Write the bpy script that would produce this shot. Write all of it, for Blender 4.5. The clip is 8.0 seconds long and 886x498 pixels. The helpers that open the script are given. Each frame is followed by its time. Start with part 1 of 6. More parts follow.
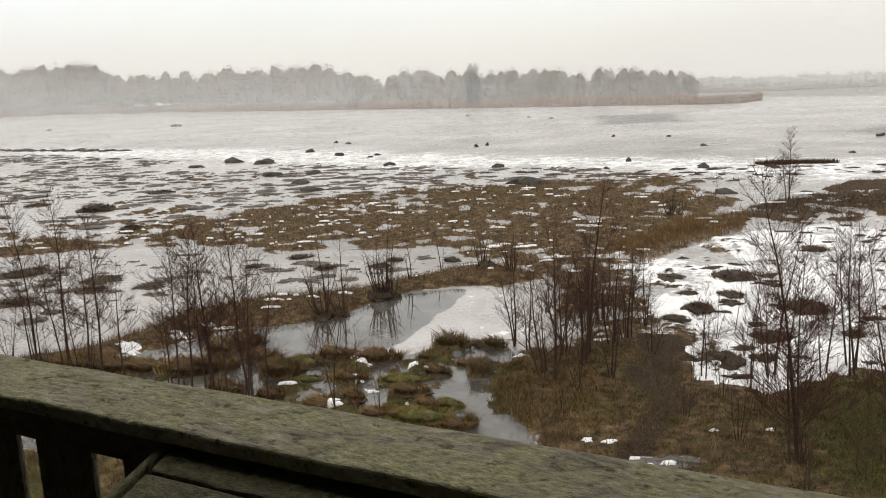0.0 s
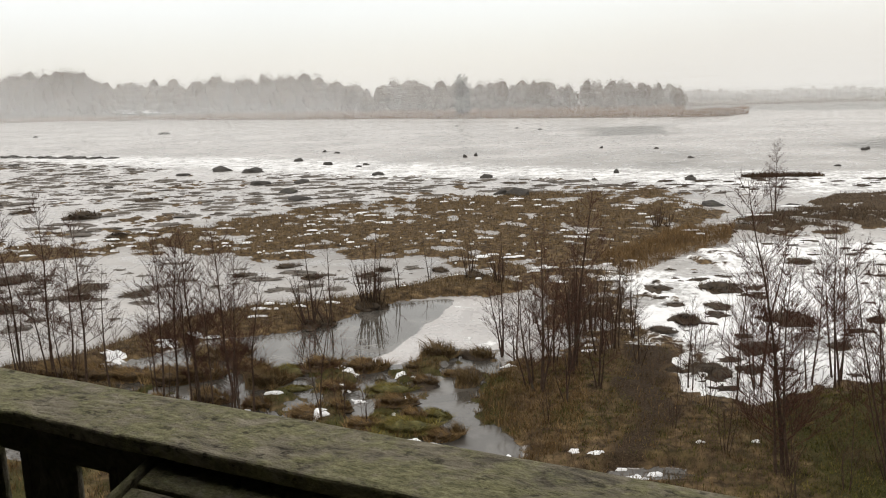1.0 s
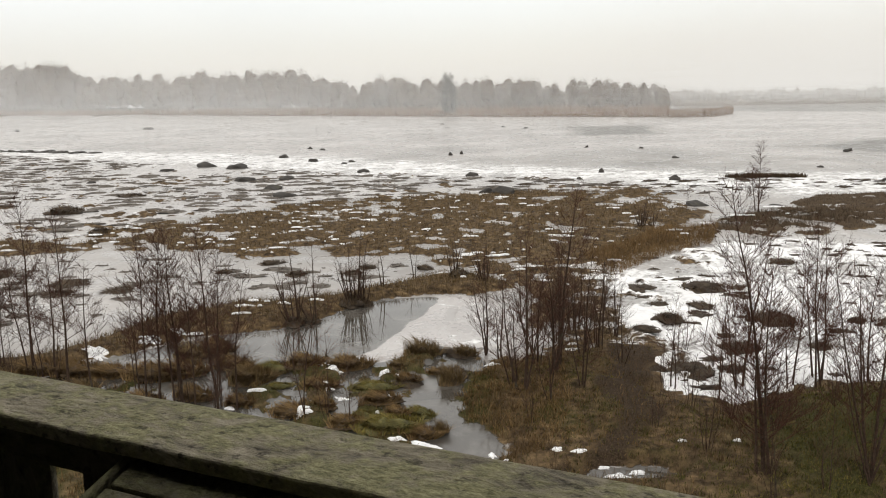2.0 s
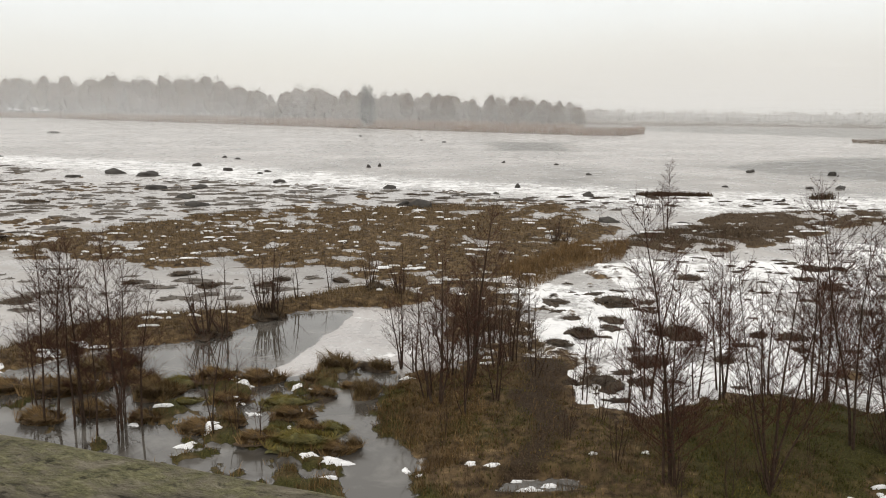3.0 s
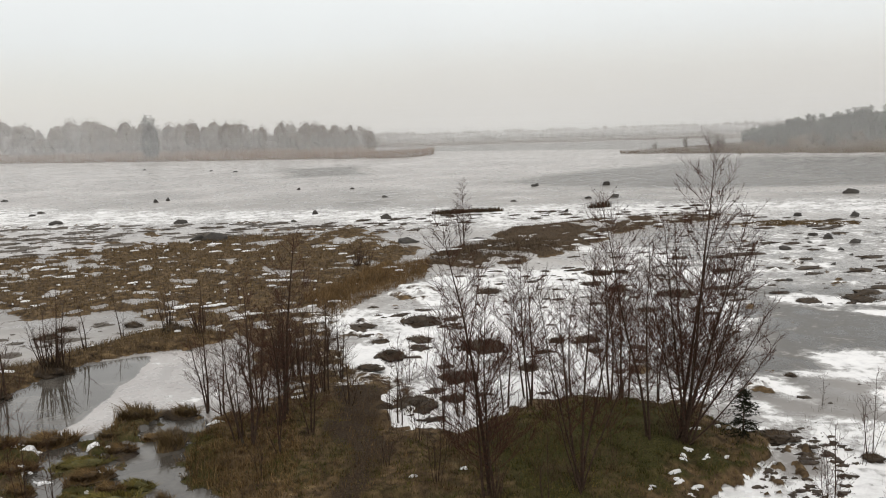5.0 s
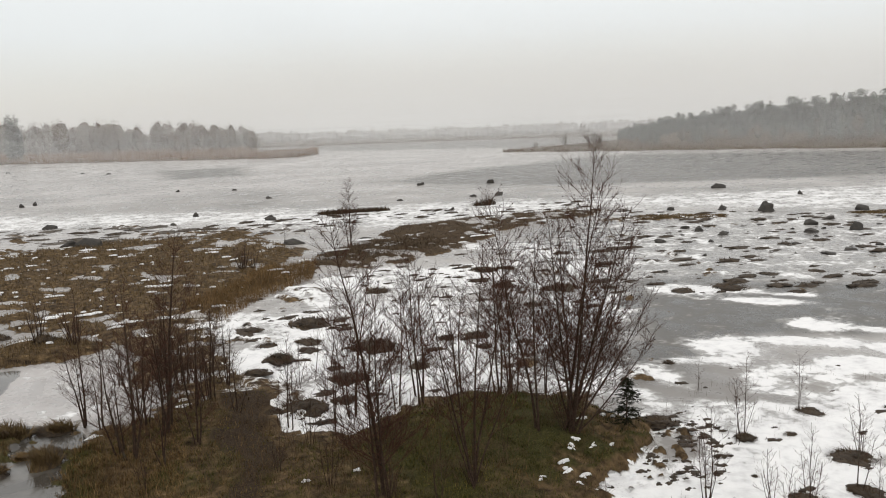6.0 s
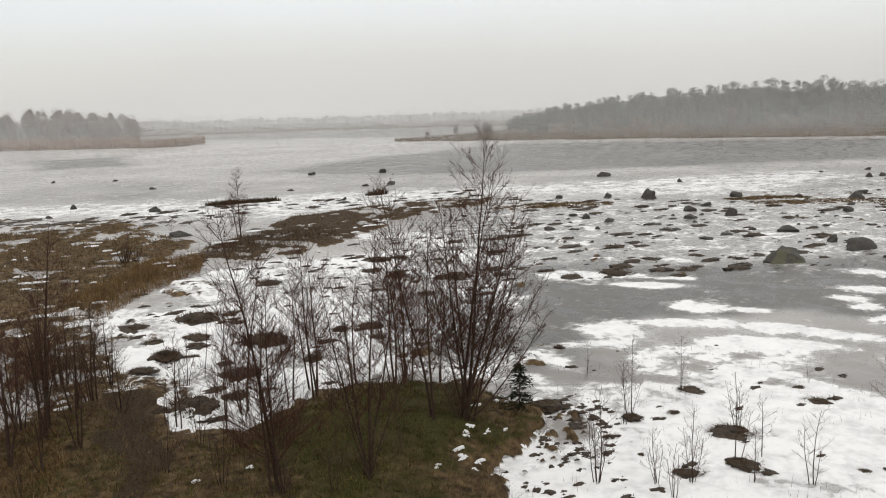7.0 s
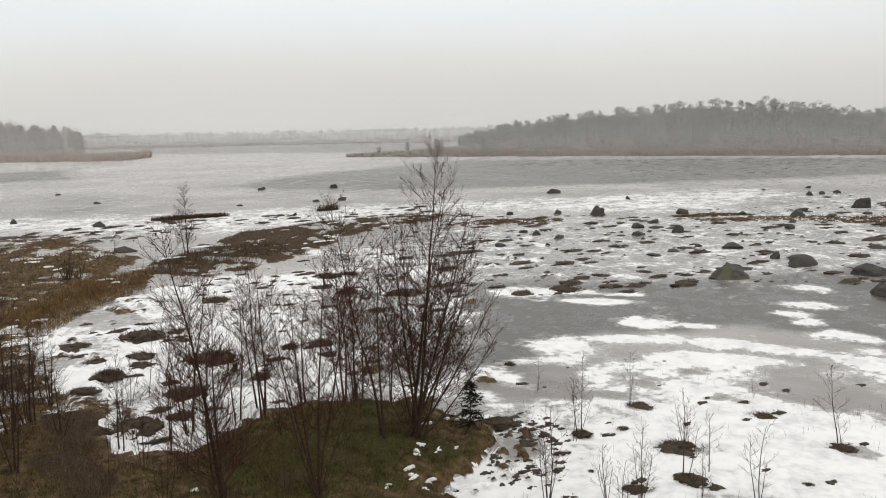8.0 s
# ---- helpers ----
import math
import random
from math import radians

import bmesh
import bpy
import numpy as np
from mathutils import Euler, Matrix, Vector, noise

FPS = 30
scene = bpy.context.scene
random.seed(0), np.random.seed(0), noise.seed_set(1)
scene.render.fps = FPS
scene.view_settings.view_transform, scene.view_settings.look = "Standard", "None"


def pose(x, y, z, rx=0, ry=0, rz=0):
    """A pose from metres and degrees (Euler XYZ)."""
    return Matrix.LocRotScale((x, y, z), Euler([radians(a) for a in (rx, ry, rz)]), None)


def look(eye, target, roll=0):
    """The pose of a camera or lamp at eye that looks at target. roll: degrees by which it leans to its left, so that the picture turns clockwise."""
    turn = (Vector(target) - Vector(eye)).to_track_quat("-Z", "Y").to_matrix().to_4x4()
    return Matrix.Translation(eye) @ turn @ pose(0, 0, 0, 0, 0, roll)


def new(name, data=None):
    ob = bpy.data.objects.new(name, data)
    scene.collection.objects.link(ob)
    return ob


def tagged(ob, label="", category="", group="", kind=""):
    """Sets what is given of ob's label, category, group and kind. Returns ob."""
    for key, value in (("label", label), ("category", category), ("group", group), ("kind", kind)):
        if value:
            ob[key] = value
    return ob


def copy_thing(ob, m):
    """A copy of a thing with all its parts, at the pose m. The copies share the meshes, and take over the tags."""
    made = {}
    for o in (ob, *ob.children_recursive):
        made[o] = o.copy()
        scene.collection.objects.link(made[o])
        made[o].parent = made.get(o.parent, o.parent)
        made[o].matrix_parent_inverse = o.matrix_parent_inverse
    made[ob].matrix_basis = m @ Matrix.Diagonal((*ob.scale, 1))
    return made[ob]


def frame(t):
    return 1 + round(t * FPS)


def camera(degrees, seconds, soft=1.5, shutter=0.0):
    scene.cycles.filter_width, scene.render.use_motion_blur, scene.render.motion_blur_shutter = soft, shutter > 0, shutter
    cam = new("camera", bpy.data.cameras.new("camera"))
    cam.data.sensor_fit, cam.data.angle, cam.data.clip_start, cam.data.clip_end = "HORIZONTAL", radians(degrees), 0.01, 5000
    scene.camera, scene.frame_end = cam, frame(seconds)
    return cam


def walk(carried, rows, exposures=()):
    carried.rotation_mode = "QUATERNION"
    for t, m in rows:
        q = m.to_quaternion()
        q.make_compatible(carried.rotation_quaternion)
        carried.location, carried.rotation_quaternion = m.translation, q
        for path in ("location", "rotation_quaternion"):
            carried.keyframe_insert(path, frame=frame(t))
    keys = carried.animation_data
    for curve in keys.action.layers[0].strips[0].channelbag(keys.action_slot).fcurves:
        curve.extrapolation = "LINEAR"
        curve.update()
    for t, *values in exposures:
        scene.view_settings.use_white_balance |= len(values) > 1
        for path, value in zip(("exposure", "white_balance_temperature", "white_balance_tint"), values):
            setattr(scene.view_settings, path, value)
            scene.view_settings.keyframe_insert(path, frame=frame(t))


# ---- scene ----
cam = camera(55.98, 8.0, soft=1.05)
# seconds, eye, yaw, pitch, roll
ROWS = [
    (0.0, -0.069, 0.939, 8.412, 4.29, -11.25, -2.50),
    (0.5, -0.072, 0.938, 8.415, 3.86, -10.75, -2.22),
    (1.0, -0.073, 0.942, 8.416, 3.42, -10.59, -1.96),
    (2.3, -0.066, 0.964, 8.416, 1.38, -10.81, -0.81),
    (2.5, -0.077, 1.009, 8.400, 0.37, -10.67, -0.31),
    (3.0, -0.041, 1.041, 8.415, -3.41, -9.94, 0.41),
    (3.5, 0.012, 1.193, 8.404, -7.40, -9.10, 0.14),
    (4.0, -0.018, 1.194, 8.435, -10.01, -8.71, -0.73),
    (4.2, -0.028, 1.188, 8.442, -11.24, -8.65, -1.15),
    (5.3, -0.098, 1.256, 8.467, -19.41, -8.40, -1.72),
    (5.5, -0.106, 1.259, 8.465, -20.78, -8.40, -1.72),
    (6.0, -0.091, 1.290, 8.454, -25.06, -8.73, -1.90),
    (6.5, -0.066, 1.328, 8.442, -29.44, -9.35, -1.96),
    (7.0, -0.022, 1.374, 8.451, -32.44, -9.68, -1.57),
    (7.5, 0.052, 1.446, 8.457, -34.17, -9.29, -1.13),
    (8.0, 0.037, 1.440, 8.472, -35.85, -8.67, -0.95),
]
# seconds, stops, kelvin, tint: the clip's own automatic exposure and white balance
LIGHTING = [(0.0, 0.14, 6780, 10), (1.0, 0.14, 6780, 10), (2.5, 0.11, 6780, 10), (3.0, 0.04, 6780, 10), (3.3, -0.34, 6780, 10), (3.5, -0.37, 6780, 10), (4.0, -0.17, 6740, 10), (5.5, -0.12, 6640, 10), (8.0, -0.12, 6620, 10)]
walk(cam, [(t, pose(x, y, z, 90 + pitch, 0, yaw) @ pose(0, 0, 0, 0, 0, roll)) for t, x, y, z, yaw, pitch, roll in ROWS], LIGHTING)

# ---- overcast sky and weak sun ----
world = bpy.data.worlds.new("overcast_sky")
scene.world = world
world.use_nodes = True
wn, wl = world.node_tree.nodes, world.node_tree.links
wn.clear()
w_out = wn.new("ShaderNodeOutputWorld")
w_bg = wn.new("ShaderNodeBackground")
w_sky = wn.new("ShaderNodeTexSky")
w_sky.sky_type, w_sky.sun_disc = "NISHITA", False
w_sky.sun_elevation, w_sky.sun_rotation = radians(16), radians(200)
w_co = wn.new("ShaderNodeTexCoord")
w_sep = wn.new("ShaderNodeSeparateXYZ")
w_ramp = wn.new("ShaderNodeValToRGB")
w_ramp.color_ramp.elements[0].position = 0.0
w_ramp.color_ramp.elements[0].color = (0.68, 0.68, 0.665, 1)
w_ramp.color_ramp.elements[1].position = 0.75
w_ramp.color_ramp.elements[1].color = (1.15, 1.13, 1.10, 1)
for at, tone in ((0.035, (0.75, 0.75, 0.735, 1)), (0.10, (0.835, 0.86, 0.88, 1)), (0.15, (0.89, 0.91, 0.92, 1)), (0.26, (0.96, 0.965, 0.96, 1))):
    w_ramp.color_ramp.elements.new(at).color = tone
w_noise = wn.new("ShaderNodeTexNoise")
w_noise.inputs["Scale"].default_value = 2.2
w_noise.inputs["Detail"].default_value = 3
w_cloud = wn.new("ShaderNodeMapRange")
w_cloud.inputs["From Min"].default_value, w_cloud.inputs["From Max"].default_value = 0.3, 0.7
w_cloud.inputs["To Min"].default_value, w_cloud.inputs["To Max"].default_value = 0.96, 1.04
w_mul = wn.new("ShaderNodeMix")
w_mul.data_type, w_mul.blend_type = "RGBA", "MULTIPLY"
w_mul.inputs[0].default_value = 1.0
w_mix = wn.new("ShaderNodeMix")
w_mix.data_type = "RGBA"
w_mix.inputs[0].default_value = 0.985
wl.new(w_co.outputs["Generated"], w_sep.inputs[0])
wl.new(w_sep.outputs["Z"], w_ramp.inputs[0])
wl.new(w_co.outputs["Generated"], w_noise.inputs["Vector"])
wl.new(w_noise.outputs[0], w_cloud.inputs["Value"])
wl.new(w_ramp.outputs[0], w_mul.inputs[6])
wl.new(w_cloud.outputs[0], w_mul.inputs[7])
wl.new(w_sky.outputs[0], w_mix.inputs[6])
wl.new(w_mul.outputs[2], w_mix.inputs[7])
wl.new(w_mix.outputs[2], w_bg.inputs["Color"])
w_bg.inputs["Strength"].default_value = 1.0
wl.new(w_bg.outputs[0], w_out.inputs[0])

sun = new("sun", bpy.data.lights.new("sun", "SUN"))
sun.data.energy, sun.data.angle, sun.data.color = 0.5, radians(40), (1.0, 0.97, 0.93)
sun.matrix_world = look((0, 0, 60), (25, 60, 0))


# ---- materials ----
def material(name):
    m = bpy.data.materials.new(name)
    m.use_nodes = True
    nt = m.node_tree
    nt.nodes.clear()
    out = nt.nodes.new("ShaderNodeOutputMaterial")
    b = nt.nodes.new("ShaderNodeBsdfPrincipled")
    nt.links.new(b.outputs[0], out.inputs[0])
    return m, nt, b


def noise_of(nt, scale, detail=4, rough=0.55, vec=None, warp=0.0):
    n = nt.nodes.new("ShaderNodeTexNoise")
    n.inputs["Scale"].default_value, n.inputs["Detail"].default_value = scale, detail
    n.inputs["Roughness"].default_value, n.inputs["Distortion"].default_value = rough, warp
    if vec is None:
        vec = nt.nodes.new("ShaderNodeNewGeometry").outputs["Position"]
    nt.links.new(vec, n.inputs["Vector"])
    return n.outputs[0]


def math_of(nt, op, a, b=None, c=None, clamp=False):
    n = nt.nodes.new("ShaderNodeMath")
    n.operation, n.use_clamp = op, clamp
    for i, v in enumerate((a, b, c)):
        if v is None:
            continue
        if isinstance(v, (int, float)):
            n.inputs[i].default_value = v
        else:
            nt.links.new(v, n.inputs[i])
    return n.outputs[0]


def step_of(nt, v, lo, hi, to0=0.0, to1=1.0):
    n = nt.nodes.new("ShaderNodeMapRange")
    n.interpolation_type = "SMOOTHSTEP"
    n.inputs["From Min"].default_value, n.inputs["From Max"].default_value = lo, hi
    n.inputs["To Min"].default_value, n.inputs["To Max"].default_value = to0, to1
    nt.links.new(v, n.inputs["Value"])
    return n.outputs[0]


def mix_of(nt, f, a, b):
    n = nt.nodes.new("ShaderNodeMix")
    n.data_type = "RGBA"
    for i, v in ((0, f), (6, a), (7, b)):
        if isinstance(v, (int, float)):
            n.inputs[i].default_value = v if i == 0 else (v, v, v, 1)
        elif isinstance(v, tuple):
            n.inputs[i].default_value = (*v, 1)
        else:
            nt.links.new(v, n.inputs[i])
    return n.outputs[2]


def ramp_of(nt, v, *stops):
    n = nt.nodes.new("ShaderNodeValToRGB")
    e = n.color_ramp.elements
    e[0].position, e[0].color = stops[0][0], (*stops[0][1], 1)
    e[1].position, e[1].color = stops[-1][0], (*stops[-1][1], 1)
    for at, col in stops[1:-1]:
        e.new(at).color = (*col, 1)
    nt.links.new(v, n.inputs[0])
    return n.outputs[0]


def bump_of(nt, b, h, strength, dist):
    n = nt.nodes.new("ShaderNodeBump")
    n.inputs["Strength"].default_value, n.inputs["Distance"].default_value = strength, dist
    nt.links.new(h, n.inputs["Height"])
    nt.links.new(n.outputs[0], b.inputs["Normal"])


def attr_of(nt, name):
    n = nt.nodes.new("ShaderNodeAttribute")
    n.attribute_name = name
    return n.outputs["Fac"]


def island_of(nt):
    return nt.nodes.new("ShaderNodeNewGeometry").outputs["Random Per Island"]


def blades_material(name, *cols, rough=0.7):
    m, nt, b = material(name)
    col = ramp_of(nt, island_of(nt), *[(i / (len(cols) - 1), c) for i, c in enumerate(cols)])
    patch = noise_of(nt, 0.7, 3)
    nt.links.new(mix_of(nt, step_of(nt, patch, 0.35, 0.7, 0.0, 0.55), col, cols[0]), b.inputs["Base Color"])
    b.inputs["Roughness"].default_value = rough
    b.inputs["Specular IOR Level"].default_value = 0.06
    return m


def bark_material(name, dark, light, scale=14.0):
    m, nt, b = material(name)
    n = noise_of(nt, scale, 5, 0.65)
    lichen = noise_of(nt, 2.5, 3)
    col = ramp_of(nt, n, (0.3, dark), (0.7, light))
    col = mix_of(nt, step_of(nt, lichen, 0.58, 0.72, 0.0, 0.35), col, (0.10, 0.105, 0.075))
    nt.links.new(col, b.inputs["Base Color"])
    b.inputs["Roughness"].default_value = 0.85
    b.inputs["Specular IOR Level"].default_value = 0.1
    bump_of(nt, b, n, 0.5, 0.01)
    return m


M_BARK = bark_material("alder_bark", (0.026, 0.016, 0.011), (0.074, 0.050, 0.037))
M_TWIG = bark_material("alder_twig", (0.036, 0.016, 0.011), (0.098, 0.048, 0.033), 30.0)
M_BRUSH = bark_material("dead_brush", (0.050, 0.033, 0.020), (0.135, 0.092, 0.056), 30.0)
M_REDTWIG = bark_material("willow_twig", (0.036, 0.021, 0.014), (0.092, 0.055, 0.039), 30.0)
M_CONE = bark_material("alder_cone", (0.018, 0.013, 0.011), (0.05, 0.035, 0.028), 50.0)
M_DRY = blades_material("dry_grass", (0.060, 0.036, 0.016), (0.135, 0.084, 0.036), (0.255, 0.168, 0.080), (0.098, 0.069, 0.027))
M_MEADOW = blades_material("meadow_grass", (0.062, 0.041, 0.020), (0.120, 0.081, 0.038), (0.205, 0.143, 0.072), (0.094, 0.070, 0.031))
M_STRAW = blades_material("straw_grass", (0.090, 0.054, 0.024), (0.155, 0.096, 0.044), (0.25, 0.165, 0.080), (0.12, 0.078, 0.036))
M_GREEN = blades_material("winter_grass", (0.032, 0.033, 0.010), (0.068, 0.069, 0.018), (0.135, 0.108, 0.039), (0.053, 0.059, 0.014))
M_SEDGE = blades_material("sedge", (0.036, 0.025, 0.017), (0.070, 0.049, 0.032), (0.120, 0.086, 0.054), (0.055, 0.041, 0.026))
M_BANK = blades_material("bank_sedge", (0.064, 0.047, 0.034), (0.115, 0.087, 0.064), (0.180, 0.140, 0.104), (0.090, 0.065, 0.046))
M_TURFMOSS = blades_material("bog_moss", (0.050, 0.044, 0.013), (0.112, 0.098, 0.026), (0.200, 0.162, 0.048), (0.100, 0.070, 0.028))
M_REED = blades_material("reed", (0.150, 0.080, 0.036), (0.215, 0.122, 0.060), (0.275, 0.172, 0.092))
M_FARTWIG = blades_material("bare_wood", (0.066, 0.046, 0.026), (0.094, 0.068, 0.041), (0.122, 0.090, 0.056))
M_SHORE_REED = blades_material("shore_reed", (0.090, 0.060, 0.034), (0.135, 0.092, 0.054), (0.17, 0.124, 0.078))
M_PINE = blades_material("pine_needles", (0.030, 0.036, 0.024), (0.050, 0.054, 0.036), (0.075, 0.070, 0.05))
M_SPRUCE = blades_material("spruce_needles", (0.011, 0.013, 0.007), (0.020, 0.022, 0.011), (0.032, 0.031, 0.017))


def make_snow():
    m, nt, b = material("wet_snow")
    n = noise_of(nt, 5.0, 5)
    nt.links.new(ramp_of(nt, n, (0.3, (0.74, 0.75, 0.77)), (0.65, (0.86, 0.865, 0.87))), b.inputs["Base Color"])
    b.inputs["Roughness"].default_value = 0.6
    bump_of(nt, b, noise_of(nt, 18.0, 4), 0.4, 0.03)
    return m


def make_rock(name, cover):
    m, nt, b = material(name)
    n = noise_of(nt, 3.0, 6, 0.65)
    lich = noise_of(nt, 1.6, 4)
    col = ramp_of(nt, n, (0.3, (0.014, 0.012, 0.010)), (0.5, (0.034, 0.030, 0.026)), (0.72, (0.080, 0.072, 0.062)))
    col = mix_of(nt, step_of(nt, lich, 0.62 - 0.24 * cover, 0.74 - 0.18 * cover, 0.0, 0.35 + 0.55 * cover), col, (0.085, 0.085, 0.045))
    nt.links.new(col, b.inputs["Base Color"])
    nt.links.new(step_of(nt, n, 0.3, 0.7, 0.65, 0.9), b.inputs["Roughness"])
    bump_of(nt, b, noise_of(nt, 9.0, 6, 0.7), 0.7, 0.06)
    return m


def make_peat(name, a, b_col, c):
    m, nt, b = material(name)
    n = noise_of(nt, 6.0, 5, 0.65)
    nt.links.new(ramp_of(nt, n, (0.3, a), (0.5, b_col), (0.72, c)), b.inputs["Base Color"])
    b.inputs["Roughness"].default_value = 0.85
    bump_of(nt, b, noise_of(nt, 25.0, 4), 0.9, 0.04)
    return m


def make_wood(name, dark):
    m, nt, b = material(name)
    tc = nt.nodes.new("ShaderNodeTexCoord").outputs["Object"]
    mp = nt.nodes.new("ShaderNodeMapping")
    mp.inputs["Scale"].default_value = (9.0, 20.0, 20.0)
    nt.links.new(tc, mp.inputs[0])
    grain = noise_of(nt, 1.8, 6, 0.68, mp.outputs[0], 0.8)
    mp2 = nt.nodes.new("ShaderNodeMapping")
    mp2.inputs["Scale"].default_value = (1.0, 1.5, 1.5)
    nt.links.new(tc, mp2.inputs[0])
    moss = noise_of(nt, 15.0, 7, 0.74, mp2.outputs[0], 0.3)
    blot = noise_of(nt, 3.5, 4, 0.6, tc)
    fine = noise_of(nt, 60.0, 5, 0.75, mp2.outputs[0])
    # dark scales the whole tone; the lower values put shade into the colour
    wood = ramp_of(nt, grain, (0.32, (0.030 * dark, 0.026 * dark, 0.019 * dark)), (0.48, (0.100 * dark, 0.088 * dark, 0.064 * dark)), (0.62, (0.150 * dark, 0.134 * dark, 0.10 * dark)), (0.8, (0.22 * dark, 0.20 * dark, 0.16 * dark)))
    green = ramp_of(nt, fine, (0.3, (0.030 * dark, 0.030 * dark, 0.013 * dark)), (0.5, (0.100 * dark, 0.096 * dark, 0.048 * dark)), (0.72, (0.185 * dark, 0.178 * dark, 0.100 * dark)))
    cover = math_of(nt, "ADD", math_of(nt, "MULTIPLY", moss, 0.75), math_of(nt, "MULTIPLY", blot, 0.35))
    col = mix_of(nt, step_of(nt, cover, 0.46, 0.62, 0.0, 0.9), wood, green)
    crack = step_of(nt, grain, 0.22, 0.28, 0.6, 0.0)
    col = mix_of(nt, crack, col, (0.012, 0.010, 0.008))
    pits = noise_of(nt, 38.0, 3, 0.6, mp2.outputs[0])
    col = mix_of(nt, step_of(nt, pits, 0.30, 0.42, 0.75, 0.0), col, (0.020, 0.017, 0.010))
    col = mix_of(nt, step_of(nt, blot, 0.60, 0.72, 0.0, 0.35), col, (0.24 * dark, 0.22 * dark, 0.17 * dark))
    nt.links.new(col, b.inputs["Base Color"])
    b.inputs["Roughness"].default_value = 0.85
    b.inputs["Specular IOR Level"].default_value = 0.2
    h = math_of(nt, "ADD", math_of(nt, "MULTIPLY", grain, 0.6), math_of(nt, "ADD", math_of(nt, "MULTIPLY", moss, 0.9), math_of(nt, "MULTIPLY", pits, 0.8)))
    bump_of(nt, b, h, 1.0, 0.010)
    return m


M_SNOW = make_snow()
M_ROCK = make_rock("granite", 0.05)
M_MOSSROCK = make_rock("mossy_granite", 0.75)
M_PEAT = make_peat("sedge_peat", (0.020, 0.013, 0.009), (0.046, 0.032, 0.020), (0.082, 0.060, 0.036))
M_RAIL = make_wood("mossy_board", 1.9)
# the handrail's wood again, darkened in place of shade below the rail
M_SHELF = make_wood("shaded_mossy_plank", 1.15)
# sedge peat made paler and greyer, with the light on far tussocks in its colour
M_LIT_PEAT = make_peat("lit_marsh_peat", (0.064, 0.055, 0.046), (0.108, 0.093, 0.078), (0.155, 0.136, 0.114))
# darkest copy: the tower's inner shade is part of this colour
M_WOOD = make_wood("shaded_tower_wood", 0.75)
M_MOSS = make_peat("moss_cushion", (0.034, 0.031, 0.011), (0.088, 0.082, 0.024), (0.165, 0.145, 0.046))
M_BROWNMOSS = make_peat("brown_moss", (0.024, 0.015, 0.009), (0.072, 0.046, 0.024), (0.145, 0.098, 0.050))


def make_ground():
    """Lake ice, wet snow, open water and winter turf, told apart by smooth fields of the plan and fine noise."""
    m, nt, b = material("shore_ground")
    pos = nt.nodes.new("ShaderNodeNewGeometry").outputs["Position"]
    turf, snow, wet, mud = (attr_of(nt, k) for k in ("turf", "snow", "wet", "mud"))
    n_fine = noise_of(nt, 3.2, 5, 0.6, pos)
    n_mid = noise_of(nt, 0.55, 6, 0.6, pos, 0.6)
    n_big = noise_of(nt, 0.07, 5, 0.6, pos)
    n_grain = noise_of(nt, 22.0, 4, 0.6, pos)
    # ice
    tone = math_of(nt, "ADD", math_of(nt, "MULTIPLY", n_big, 0.85), math_of(nt, "MULTIPLY", n_mid, 0.15))
    ice = ramp_of(nt, tone, (0.36, (0.165, 0.154, 0.143)), (0.5, (0.255, 0.239, 0.225)), (0.62, (0.37, 0.350, 0.333)))
    sheet = attr_of(nt, "sheet")
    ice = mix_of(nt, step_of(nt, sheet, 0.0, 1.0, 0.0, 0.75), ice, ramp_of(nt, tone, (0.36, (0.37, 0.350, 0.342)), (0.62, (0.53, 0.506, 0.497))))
    cloudy = math_of(nt, "ADD", math_of(nt, "MULTIPLY", n_mid, 0.7), math_of(nt, "MULTIPLY", n_fine, 0.3))
    ice = mix_of(nt, step_of(nt, sheet, -1.0, 0.0, 0.95, 0.0), ice, ramp_of(nt, cloudy, (0.36, (0.022, 0.020, 0.017)), (0.47, (0.052, 0.048, 0.042)), (0.56, (0.098, 0.092, 0.082)), (0.66, (0.22, 0.208, 0.19))))
    # open melt water
    water = mix_of(nt, step_of(nt, n_mid, 0.45, 0.65), (0.062, 0.056, 0.048), (0.118, 0.110, 0.098))
    wet_f = step_of(nt, math_of(nt, "ADD", wet, math_of(nt, "MULTIPLY", math_of(nt, "SUBTRACT", n_mid, 0.5), 0.7)), 0.42, 0.58)
    flat = mix_of(nt, wet_f, ice, water)
    # turf
    t_col = ramp_of(nt, n_fine, (0.30, (0.012, 0.008, 0.005)), (0.45, (0.064, 0.043, 0.024)), (0.6, (0.135, 0.092, 0.049)), (0.75, (0.23, 0.163, 0.088)))
    moss = ramp_of(nt, n_grain, (0.3, (0.016, 0.017, 0.006)), (0.55, (0.048, 0.048, 0.014)), (0.75, (0.110, 0.098, 0.032)))
    green = attr_of(nt, "moss")
    t_col = mix_of(nt, step_of(nt, math_of(nt, "ADD", green, math_of(nt, "MULTIPLY", math_of(nt, "SUBTRACT", n_mid, 0.5), 1.6)), 0.3, 0.75, 0.0, 0.9), t_col, moss)
    soil = ramp_of(nt, n_grain, (0.3, (0.014, 0.009, 0.006)), (0.55, (0.046, 0.031, 0.019)), (0.75, (0.105, 0.074, 0.045)))
    t_col = mix_of(nt, step_of(nt, math_of(nt, "ADD", mud, math_of(nt, "MULTIPLY", math_of(nt, "SUBTRACT", n_fine, 0.5), 0.9)), 0.35, 0.6), t_col, soil)
    edge = math_of(nt, "ADD", turf, math_of(nt, "MULTIPLY", math_of(nt, "SUBTRACT", n_fine, 0.5), 0.7))
    turf_f = step_of(nt, edge, -0.03, 0.05)
